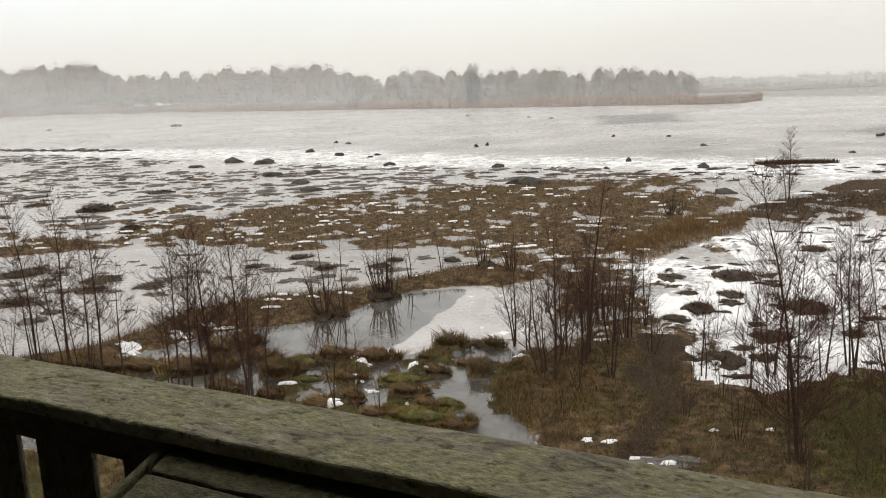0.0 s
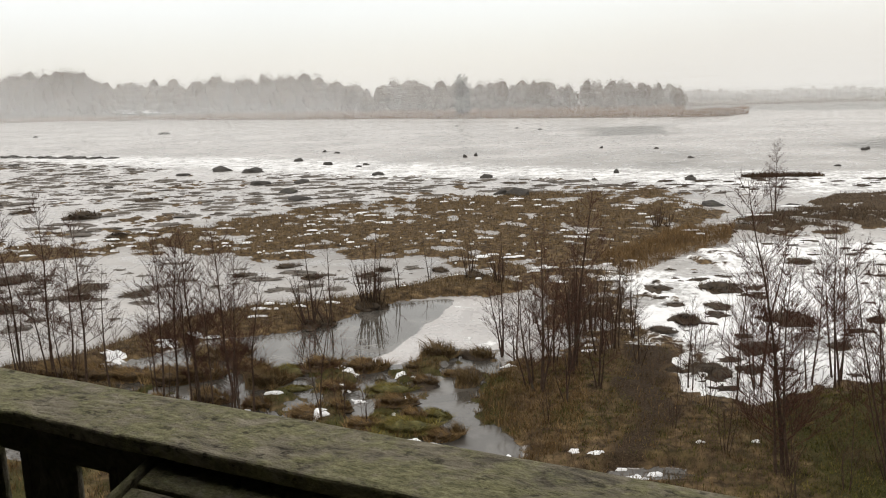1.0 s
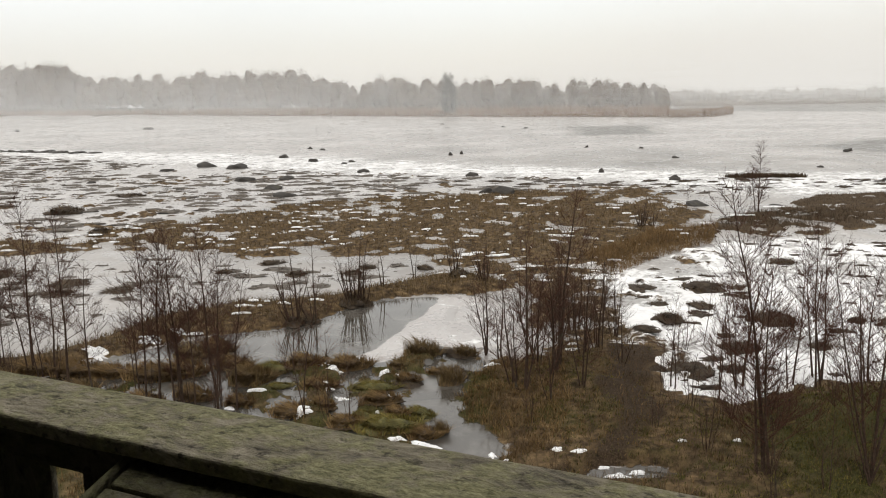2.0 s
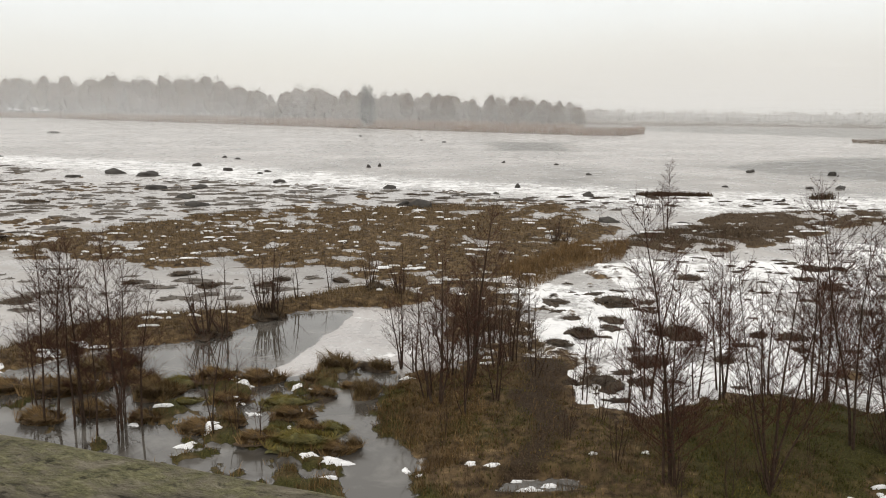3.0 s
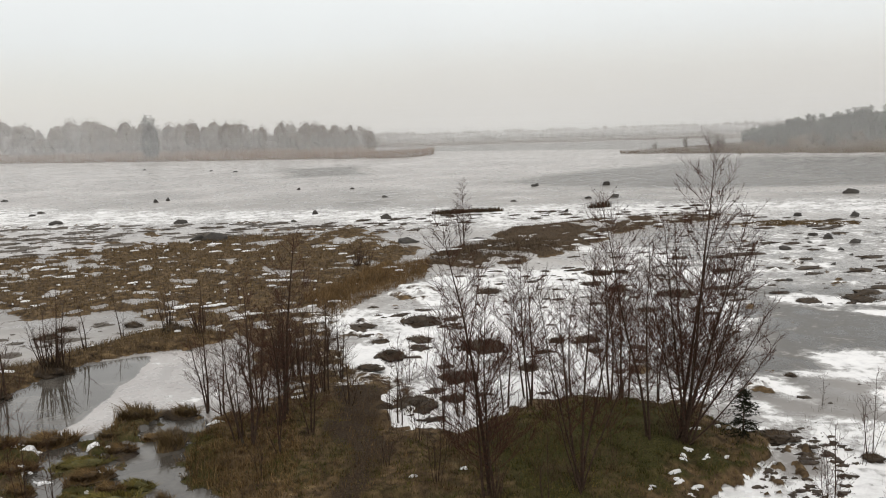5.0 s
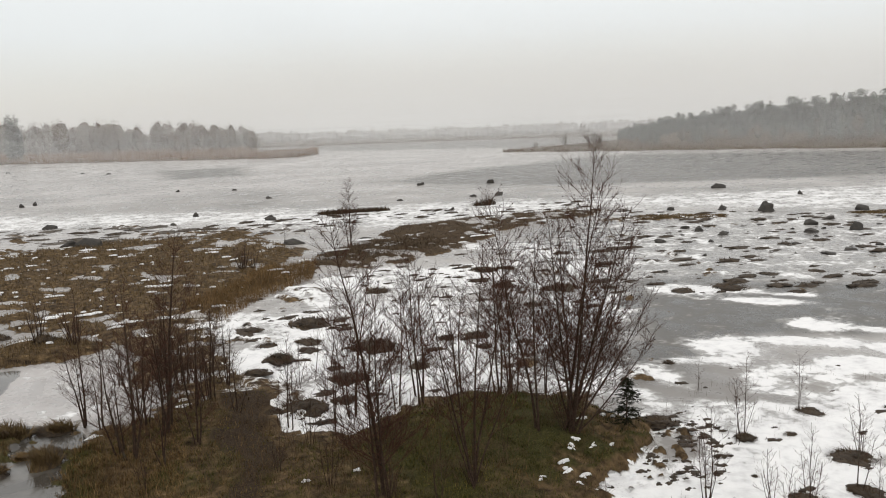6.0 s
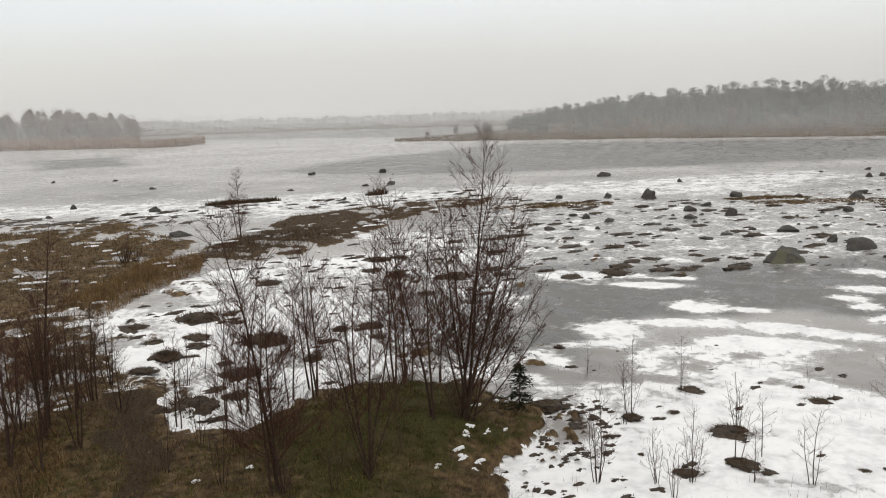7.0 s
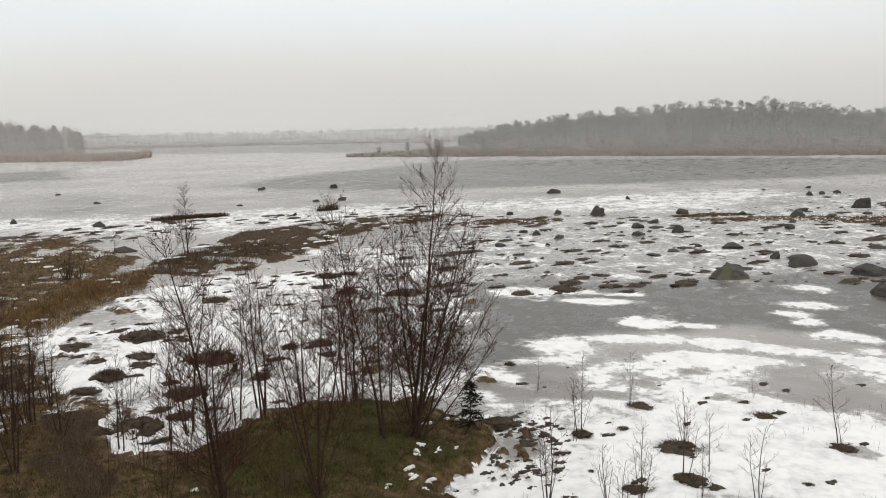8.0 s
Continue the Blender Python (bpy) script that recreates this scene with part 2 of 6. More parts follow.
    col = mix_of(nt, turf_f, flat, t_col)
    # snow
    n_two = noise_of(nt, 1.5, 5, 0.65, pos, 0.8)
    mixn = math_of(nt, "ADD", math_of(nt, "MULTIPLY", n_mid, 0.40), math_of(nt, "ADD", math_of(nt, "MULTIPLY", n_two, 0.32), math_of(nt, "MULTIPLY", n_fine, 0.28)))
    s = math_of(nt, "ADD", mixn, math_of(nt, "MULTIPLY", snow, 0.4))
    snow_f = step_of(nt, s, 0.475, 0.56)
    snow_f = math_of(nt, "MULTIPLY", snow_f, step_of(nt, wet_f, 0.3, 0.8, 1.0, 0.0))
    s_col = ramp_of(nt, mixn, (0.38, (0.64, 0.64, 0.65)), (0.52, (0.86, 0.865, 0.87)), (0.64, (0.92, 0.922, 0.925)))
    slush = step_of(nt, s, 0.40, 0.52, 0.0, 0.55)
    slush = math_of(nt, "MULTIPLY", slush, math_of(nt, "SUBTRACT", 1.0, math_of(nt, "MAXIMUM", turf_f, wet_f)))
    col = mix_of(nt, slush, col, (0.58, 0.575, 0.57))
    col = mix_of(nt, snow_f, col, s_col)
    nt.links.new(col, b.inputs["Base Color"])
    matt = math_of(nt, "MAXIMUM", turf_f, snow_f)
    slick = math_of(nt, "SUBTRACT", 1.0, matt)
    rough = mix_of(nt, wet_f, step_of(nt, cloudy, 0.38, 0.60, 0.20, 0.46), 0.025)
    rough = mix_of(nt, matt, rough, 0.8)
    nt.links.new(rough, b.inputs["Roughness"])
    gloss = math_of(nt, "MULTIPLY", slick, math_of(nt, "MAXIMUM", wet_f, step_of(nt, sheet, -0.9, 0.0, 0.42, 1.0)))
    nt.links.new(math_of(nt, "MULTIPLY_ADD", gloss, 0.42, 0.08), b.inputs["Specular IOR Level"])
    h = math_of(nt, "MULTIPLY", math_of(nt, "ADD", math_of(nt, "MULTIPLY", n_grain, 0.5), n_fine), math_of(nt, "MULTIPLY", matt, 1.0))
    h = math_of(nt, "ADD", h, math_of(nt, "MULTIPLY", snow_f, 0.5))
    bump_of(nt, b, h, 0.8, 0.06)
    return m


M_GROUND = make_ground()

# ---- the plan: zones of the shore, in metres ----
ISLAND = [(-31, 49.5), (-24.8, 51.5), (-22, 57), (-17, 60.4), (-12.2, 66.3), (-1.9, 68.9), (5.1, 70.7), (13.2, 69), (15.5, 59.3), (11.7, 48.4), (8.4, 43), (6.2, 39.9), (5.4, 31), (4.8, 26.1), (2.2, 25), (2.5, 36.2), (0.1, 38.8), (-4, 43.4), (-8.9, 44.1), (-13.4, 43.7), (-21, 47.2), (-28, 45), (-45, 44), (-45, 50)]
REEDBANK = [(9, 44.5), (11, 49.5), (14.3, 52), (19.6, 57.5), (25.8, 64.2), (33.2, 65.9), (43.9, 66), (45.6, 63), (39.4, 59.4), (30.2, 56.6), (25.6, 51.4), (18.9, 47.3), (12.4, 46.4)]
RIDGE = [(-19, 25.4), (-15.4, 26.7), (-13.9, 28.2), (-12.6, 31.7), (-9.8, 33.9), (-6.2, 34.9), (-3.7, 37.2), (-1.7, 39), (0.6, 38), (1.5, 36), (-0.2, 34.7), (-2.3, 34.9), (-4.1, 34), (-5.6, 32.2), (-6.8, 30.4), (-7.9, 29.7), (-9.7, 29.4), (-11, 28.1), (-11.6, 27.2), (-12.6, 26.8), (-15.5, 24.9), (-19, 24)]
POND = [(-9, 30.3), (-6.7, 31.8), (-4.1, 34.1), (-0.2, 34.9), (1.0, 31), (0.4, 27.4), (-1.9, 26.6), (-3.6, 25.6), (-4.8, 26.5), (-7.2, 25.8), (-8, 25.2)]
ICE_PAN = [(-3.4, 26.0), (-4.1, 26.5), (-3.6, 27.9), (-2.9, 29.6), (-2.3, 31.4), (-1.9, 33), (-1.6, 34.6), (-0.8, 34.9), (0.1, 33.8), (1.4, 32), (2.2, 29.4), (1.6, 27.8), (0, 27.8), (-0.5, 27.4), (-1.5, 27.9), (-2.2, 27.0)]
HUMMOCKS = [(-14.5, 23.0), (-12.4, 26.6), (-11, 28.0), (-9.4, 29.3), (-7.8, 29.5), (-7.5, 26), (-4.8, 27), (-3.2, 25.9), (-1.9, 27.5), (0, 26.7), (0.4, 24), (0.5, 19), (1.6, 17), (1.2, 12), (-14, 12)]
CHANNEL = [(-2.2, 25.2), (-0.4, 23.6), (-0.7, 22.2), (-0.3, 20.7), (0.3, 18.5), (0.2, 16), (-1.0, 16), (-1.2, 19.8), (-1.8, 21), (-2.0, 22.8)]
MOUND = [(-0.6, 22.5), (-0.2, 24.6), (0.5, 26.2), (3.7, 27.2), (5.6, 26.9), (4.9, 25), (4.9, 23.2), (6.5, 22.3), (8.3, 23), (9.7, 23.6), (11.2, 23.6), (12.9, 22.5), (13.9, 20.6), (14.0, 18.6), (13.4, 17.5), (12.0, 16.7), (10.9, 16.0), (10.1, 15.3), (10.0, 12), (8, 8), (6, -6), (-14, -6), (-17, 17), (-13, 19.4), (-9, 19.2), (-7.6, 17.6), (-4, 16.4), (-0.8, 15.6), (0.4, 16), (0.5, 19.5)]
PATH_MUD = [(1.6, 17), (2.4, 19.5), (3.5, 21.2), (3.4, 23.2), (4.1, 25.2), (4.2, 27.2), (5.3, 26.9), (4.9, 25), (4.4, 23), (4.5, 21), (3.6, 19), (3.2, 17)]
SNOWFIELD = [(5.6, 39.5), (12.5, 46.2), (15.2, 45.9), (21.9, 53), (26.2, 52.5), (29, 48.9), (26.5, 36), (22.0, 29), (17.5, 23.9), (13.4, 21.6), (8, 20), (4.5, 22), (4.5, 28)]
NEAR_SNOW = [(12.0, 19.0), (16.5, 21.6), (20, 21.8), (23, 20), (25, 17.5), (28, 14), (30, 6), (18, 2), (7, 6), (8, 15)]
BAND = [(-81.4, 131.7), (-33.3, 99.6), (-10.9, 85.3), (5.8, 79.6), (17.9, 67.5), (26.7, 62.5), (46, 64), (60, 48), (90, 50), (88, 62), (60, 72), (34.8, 82), (6.9, 94.2), (-32.5, 123.4), (-94.5, 153)]
MELT = [(-120, 130), (-81.4, 135), (-33.3, 101), (-10.9, 87), (5.8, 81), (20, 66), (12, 69), (5, 70), (-2, 69), (-12, 66), (-22, 57), (-31, 48), (-60, 46)]
BOULDERS = [(24, 34), (28, 50), (46, 64), (60, 48), (90, 50), (90, 30), (44, 20), (37, 27)]
BAY_ICE = [(26.5, 36), (37, 27), (60, 22), (60, 8), (31, 15), (29.4, 21.5), (25.5, 24.0), (22, 23.4), (18.5, 22.4), (17, 24), (22, 29)]
FLOES = [(26.9, 23.9, 3.2, 2.1), (28.1, 22.3, 1.6, 1.1), (24.2, 23.0, 2.0, 1.2), (21.7, 23.6, 2.2, 2.4), (25.5, 21.7, 2.5, 1.8), (26.6, 20.3, 1.5, 1.4), (27.0, 19.2, 1.5, 1.3), (27.6, 17.9, 2.2, 1.2), (30.9, 18.1, 1.9, 1.9), (32.0, 19.9, 1.4, 1.5), (32.8, 21.2, 1.5, 1.1), (31.3, 16.9, 1.3, 1.6), (29.7, 16.0, 1.0, 1.0), (24.1, 19.6, 2.8, 1.6), (25.4, 18.1, 1.9, 1.2), (19.6, 22.6, 2.0, 0.8), (27.6, 32.1, 3.5, 1.9), (30.7, 28.5, 2.2, 1.1), (28.5, 28.3, 3.6, 0.9), (38.7, 23.9, 2.0, 1.5), (35.1, 21.5, 2.2, 1.2), (28.2, 15.6, 1.9, 1.5)]
HOLES = [(18.4, 21.1, 1.7, 3.0), (18.5, 18.9, 2.2, 0.9), (20.6, 18.6, 1.3, 1.4), (21.2, 16.3, 1.0, 0.6), (24.4, 15.4, 2.4, 3.1), (24.1, 13.4, 1.9, 3.1), (16.5, 20.7, 1.0, 1.3), (13.8, 17.2, 1.2, 1.1), (17.3, 14.1, 1.4, 0.9), (20.4, 11.6, 1.3, 1.1), (16.4, 21.8, 1.0, 1.1), (22.7, 18.7, 1.1, 0.8)]
MATS = [[(58.7, 45.4), (64.7, 41.8), (69.8, 36.3), (78, 31), (75, 29.5), (65.4, 34.6), (62.5, 39.8), (56.1, 43.6)], [(38.3, 57.5), (45.8, 57.3), (50.5, 53.2), (48.8, 51.5), (42.3, 54.4)], [(58, 49), (64.3, 46.2), (64.7, 43.5), (58.4, 46.5)]]
DARK_LEADS = [[(70, 270), (92, 250), (112, 226), (128, 208), (190, 240), (213, 277), (161, 306), (104, 334), (54, 350), (40, 340), (50, 300)], [(16, 150), (34, 149), (40, 184), (19, 190)], [(40, 115.6), (47, 119), (55, 125), (63, 130), (70, 134), (79, 137.5), (95, 146.5), (112, 152), (134, 130), (165, 93), (205, 45), (175, 38), (120, 60), (96, 69), (80, 76), (68, 82), (59, 87), (51, 94), (45, 103)]]
WOODED_LEFT = [(-700, 560), (-430, 520), (-288, 470), (-159, 400), (-60, 316), (-9, 272), (33, 238), (51, 224), (62, 222), (73, 242), (76, 262), (60, 285), (30, 330), (-60, 460), (-300, 700), (-700, 800)]
FAR_SHORE = [(-60, 470), (0, 410), (54, 350), (104, 334), (161, 306), (213, 277), (278, 261), (420, 420), (160, 640), (-60, 640)]
WOODED_RIGHT = [(104, 188), (112, 177), (129, 155), (152, 124), (176, 91), (195, 66), (230, 20), (330, 40), (300, 170), (200, 230), (140, 215)]

RNG = np.random.RandomState(7)
TABLE = RNG.rand(256, 256)


def vnoise(x, y):
    x, y = np.asarray(x, float), np.asarray(y, float)
    i, j = np.floor(x).astype(int), np.floor(y).astype(int)
    u, v = x - i, y - j
    u, v = u * u * (3 - 2 * u), v * v * (3 - 2 * v)
    a, b = TABLE[i % 256, j % 256], TABLE[(i + 1) % 256, j % 256]
    c, d = TABLE[i % 256, (j + 1) % 256], TABLE[(i + 1) % 256, (j + 1) % 256]
    return (a * (1 - u) + b * u) * (1 - v) + (c * (1 - u) + d * u) * v


def fbm(x, y, s, octaves=4):
    out, amp, tot = 0.0, 1.0, 0.0
    for k in range(octaves):
        out = out + amp * vnoise(np.asarray(x) * s + 17.3 * k, np.asarray(y) * s + 5.1 * k)
        tot, amp, s = tot + amp, amp * 0.5, s * 2.03
    return out / tot


def inside(poly, x, y):
    """Metres inside (plus) or outside (minus) of a zone's outline."""
    x, y = np.asarray(x, float), np.asarray(y, float)
    best, within = np.full(x.shape, 1e9), np.zeros(x.shape, bool)
    for (ax, ay), (bx, by) in zip(poly, poly[1:] + poly[:1]):
        ex, ey = bx - ax, by - ay
        k = np.clip(((x - ax) * ex + (y - ay) * ey) / (ex * ex + ey * ey), 0, 1)
        best = np.minimum(best, np.hypot(x - ax - k * ex, y - ay - k * ey))
        cross = (ay > y) != (by > y)
        within ^= cross & (x < (bx - ax) * (y - ay) / (by - ay + 1e-12) + ax)
    return np.where(within, best, -best)


def smooth(v, lo, hi):
    k = np.clip((v - lo) / (hi - lo), 0, 1)
    return k * k * (3 - 2 * k)


def lay_of_land(x, y):
    """Height and the fields turf, snow, wet, moss and mud at places of the plan."""
    x, y = np.asarray(x, float), np.asarray(y, float)
    r = np.hypot(x, y)
    n1, n2, n3 = fbm(x, y, 1.1), fbm(x + 40, y, 0.35), fbm(x, y + 80, 0.12)
    wob = (n2 - 0.5) * 2.2 + (n1 - 0.5) * 0.8
    d_isl = inside(ISLAND, x, y) + wob * 1.6
    d_reed = inside(REEDBANK, x, y) + wob * 1.2
    d_ridge = inside(RIDGE, x, y) + wob * 0.35
    d_mound = inside(MOUND, x, y) + wob * 0.3 + (fbm(x, y + 60, 2.4, 3) - 0.5) * (1.2 * smooth(y + 0.4 * x, 20, 22) + 2.4 * smooth(x, 9, 10.5) * (1 - smooth(y, 17.5, 19.5))) + 0.3 * smooth(x, 9, 10.5) * (1 - smooth(y, 17.5, 19.5))
    d_hum = inside(HUMMOCKS, x, y)
    d_pond, d_pan, d_ch = inside(POND, x, y), inside(ICE_PAN, x, y) + wob * 0.5, inside(CHANNEL, x, y) + wob * 0.15
    d_land = np.maximum.reduce([inside(WOODED_LEFT, x, y), inside(WOODED_RIGHT, x, y), inside(FAR_SHORE, x, y)])
    n0 = fbm(x + 11, y + 3, 1.9)
    hum = np.where(d_hum > 0, np.minimum(d_hum * 0.6, (n1 - 0.53) * 3.0 + (n0 - 0.5) * 3.6 + (n2 - 0.5) * 1.5 - 1.1 * smooth(-x, 6.0, 7.5)), -5)
    hum = np.where(d_ch > -0.4, np.minimum(hum, -d_ch), hum)
    isl = np.where(d_isl > 0, np.minimum(d_isl * 0.5, (n1 - 0.435) * 4.5 + (n2 - 0.5) * 2.2 + 0.07 * np.minimum(d_isl, 6)), d_isl)
    reed = np.where(d_reed > 0, np.minimum(d_reed * 0.5, (n1 - 0.42) * 5 + (n2 - 0.5) * 2.6), d_reed)
    d_melt, d_bay = inside(MELT, x, y), inside(BOULDERS, x, y)
    spots = np.where(d_melt > -2, (n1 - 0.74) * 4 + (n2 - 0.5) * 2.5 + 0.5 * smooth(d_isl, -9, 0), -5)
    spots = np.maximum(spots, np.where(d_bay > -2, (n1 - 0.80) * 4 + (n2 - 0.5) * 2.0, -5))
    for mat_zone in MATS:
        d_mat = inside(mat_zone, x, y) + wob * 0.5
        spots = np.maximum(spots, np.where(d_mat > 0, np.minimum(d_mat * 0.5, (n1 - 0.33) * 4.5 + (n2 - 0.5)), -5))
    field = inside(SNOWFIELD, x, y)
    spots = np.maximum(spots, np.where(field > -2.0, (n1 - 0.56) * 4 + (n2 - 0.5) * 3 - 0.42 * smooth(field + wob, 0.4, 3.5) - 1.2 * smooth(x, 13, 16), -5))
    turf = np.maximum.reduce([isl, reed, d_ridge, d_mound, hum, d_land, spots])
    puddle = 1 - ((x - 3.2) / 1.1) ** 2 - ((y - 18.1) / 0.6) ** 2 + wob * 0.8
    turf = np.where(puddle > -0.5, np.minimum(turf, -puddle), turf)
    turf = np.clip(turf, -1, 1)
    # snow
    snow = np.full(x.shape, -0.42)
    snow = np.where(r > 135, -0.48, snow)

    def lay(poly, value, soft, shift=0.0):
        k = smooth(inside(poly, x, y) + shift + wob * soft * 0.5, -soft, soft)
        return snow + (value - snow) * k

    snow = lay(MELT, -0.20, 3.0)
    snow = lay(BAND, 0.07, 6.0)
    snow = lay(BOULDERS, -0.05, 3.0)
    snow = lay(ISLAND, -0.33, 1.0)
    snow = lay(SNOWFIELD, 0.17, 1.6)
    snow = snow - 0.17 * smooth(y + 3 * wob, 29, 46) * smooth(inside(SNOWFIELD, x, y), -1, 2)
    snow = lay(BAY_ICE, -0.34, 2.0)
    snow = lay(NEAR_SNOW, 0.34, 3.0, 0.2)
    blotch = fbm(x + 31, y + 9, 0.38, 4) - 0.5
    snow = snow + blotch * (0.75 * smooth(inside(NEAR_SNOW, x, y), -1, 2) + 1.55 * smooth(field, -1, 2) * (1 - smooth(inside(NEAR_SNOW, x, y), -1, 1)) + 0.5 * smooth(inside(BAY_ICE, x, y), -1, 2))
    for spots_of, amount in ((FLOES, 0.70), (HOLES, -0.55)):
        for fx, fy, fw, fd in spots_of:
            # each lies across the line of sight from the tower
            ux, uy = fx / math.hypot(fx, fy), fy / math.hypot(fx, fy)
            dx, dy = x - fx, y - fy
            across, along_it = dx * uy - dy * ux, dx * ux + dy * uy
            snow = snow + amount * np.exp(-(((across / fw * 2) ** 2 + (along_it / fd * 2) ** 2) * (1 + 0.9 * np.clip(wob, -0.9, 2))) ** 1.5 * 0.8)
    bare = np.maximum(smooth(d_mound, -0.15, 0.15 + 0.9 * smooth(x, 9.5, 12)), smooth(np.maximum(d_ridge - 0.1, hum), -0.15, 0.15))
    snow = snow * (1 - bare) - 0.9 * bare
    snow = np.where(d_reed > 0.4, np.minimum(snow, -0.3), snow)
    wet = np.maximum(smooth(d_pond, -0.4, 0.3), smooth(d_ch, -0.2, 0.2))
    wet = np.maximum(wet, smooth(d_hum, -0.4, 0.3) * 0.95) * (1 - smooth(d_pan, -0.7, 0.5))
    snow = snow * (1 - smooth(d_pan, -0.7, 0.5)) - 0.15 * smooth(d_pan, -0.7, 0.5)
    wet = np.maximum(wet, smooth(puddle, -0.2, 0.2))
    moss = np.maximum((0.42 + 0.32 * smooth(x, 5.5, 7.5)) * smooth(d_mound, 0.2, 2.0), 0.62 * smooth(d_hum, -0.5, 0.5))
    moss = np.maximum(moss, 0.62 * np.exp(-((x - 10.3) ** 2 + (y - 19.6) ** 2) / 10.0)) + 0.12 * smooth(d_ridge, -0.2, 0.3)
    mud = np.maximum(smooth(inside(PATH_MUD, x, y) + wob * 0.6, -0.6, 0.6) * 0.8, 0.0)
    mud = np.maximum(mud, 0.45 * smooth(d_reed, -0.3, 0.5))
    # heights
    z = smooth(turf, -0.05, 0.5) * (0.05 + 0.16 * n1)
    z = z + smooth(d_mound, -0.2, 2.5) * (0.10 + 0.12 * (n2 - 0.4))
    z = z + 0.50 * np.exp(-((x - 10.3) ** 2 / 9.0 + (y - 20.2) ** 2 / 8.0)) * smooth(d_mound, -0.4, 1.5)
    z = z + 0.25 * np.exp(-((x - 5.5) ** 2 + (y - 14.0) ** 2) / 20.0)
    z = z + smooth(d_ridge, 0.0, 0.8) * 0.12
    z = z + smooth(d_land, 0, 8) * 0.5 + smooth(inside(WOODED_RIGHT, x, y), 4, 45) * 3.0 + smooth(inside(WOODED_LEFT, x, y), 20, 120) * 4.0
    z = z + 0.035 * smooth(snow + (n1 - 0.5) * 1.5, 0.15, 0.5) * (turf < 0)
    z = z * (1 - 0.9 * smooth(puddle, -0.9, 0.1))
    z = np.where((turf < -0.02) & (puddle < -0.5), np.minimum(z, 0.05), z)
    marsh = smooth(d_melt, -2, 2)
    marsh = np.maximum(marsh, 0.25 * smooth(inside([(-60, 46), (-4, 44), (1, 38), (-4, 35.5), (-11, 33), (-17, 26), (-60, 20)], x, y), -2, 2))
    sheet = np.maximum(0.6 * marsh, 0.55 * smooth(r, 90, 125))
    for lead in DARK_LEADS:
        sheet = sheet * (1 - smooth(inside(lead, x, y) + wob * 1.2, -1.5, 4.5)) - 0.70 * smooth(inside(lead, x, y) + wob * 1.2, -1.5, 4.5)
    bay = smooth(inside(BAY_ICE, x, y) + wob * 1.5, -2.0, 1.5)
    sheet = sheet * (1 - bay) - 0.95 * bay - 0.45 * smooth(d_bay, -3, 3) * (1 - bay)
    sheet = sheet + (1.25 - sheet) * smooth(d_pan, -0.7, 0.5)
    return z, turf, snow, wet, moss, mud, sheet


def height(x, y):
    return float(lay_of_land(np.array([x]), np.array([y]))[0][0])


def mesh_of(name, verts, faces, mat, smooth_faces=False):
    me = bpy.data.meshes.new(name)
    if isinstance(faces, np.ndarray):
        corners = faces.shape[1]
        me.vertices.add(len(verts))
        me.vertices.foreach_set("co", np.asarray(verts, np.float32).ravel())
        me.loops.add(faces.size)
        me.loops.foreach_set("vertex_index", faces.ravel().astype(np.int32))
        me.polygons.add(len(faces))
        me.polygons.foreach_set("loop_start", np.arange(0, faces.size, corners, dtype=np.int32))
        me.update(calc_edges=True)
    else:
        me.from_pydata(verts, [], faces)
    me.materials.append(mat)
    if smooth_faces:
        me.polygons.foreach_set("use_smooth", [True] * len(me.polygons))
    me.update()
    return me


def part(name, me, parent, label=""):
    ob = new(name, me)
    ob.parent = parent
    return tagged(ob, label)


def build_ground():
    deg = np.concatenate([np.arange(-180, -42, 6.0), np.arange(-42, 72, 0.155), np.arange(72, 180, 6.0)])
    rad = np.concatenate([[0.4, 2, 4, 6, 8], np.exp(np.arange(math.log(9.5), math.log(110), 0.0090)), np.exp(np.arange(math.log(110), math.log(420), 0.02)), [460, 560, 700, 1000, 1600, 2600, 4500]])
    a = np.radians(deg)
    x = np.outer(rad, np.sin(a)).ravel()
    y = np.outer(rad, np.cos(a)).ravel()
    z, *fields = lay_of_land(x, y)
    nr, na = len(rad), len(deg)
    i, j = np.meshgrid(np.arange(nr - 1), np.arange(na), indexing="ij")
    q = np.stack([i * na + j, (i + 1) * na + j, (i + 1) * na + (j + 1) % na, i * na + (j + 1) % na], -1).reshape(-1, 4)
    me = bpy.data.meshes.new("ground")
    me.vertices.add(nr * na)
    me.vertices.foreach_set("co", np.stack([x, y, z], -1).ravel())
    me.loops.add(q.size)
    me.loops.foreach_set("vertex_index", q[:, ::-1].ravel().astype(np.int32))
    me.polygons.add(len(q))
    me.polygons.foreach_set("loop_start", np.arange(0, q.size, 4, dtype=np.int32))
    me.polygons.foreach_set("use_smooth", np.ones(len(q), bool))
    me.update(calc_edges=True)
    me.validate()
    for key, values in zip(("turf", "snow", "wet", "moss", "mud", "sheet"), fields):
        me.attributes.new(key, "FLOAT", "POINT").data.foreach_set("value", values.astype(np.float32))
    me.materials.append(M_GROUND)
    ob = new("ground", me)
    tagged(ob, "marshy lake shore with grey ice, wet snow and brown winter turf", "ground", kind="structure")


build_ground()


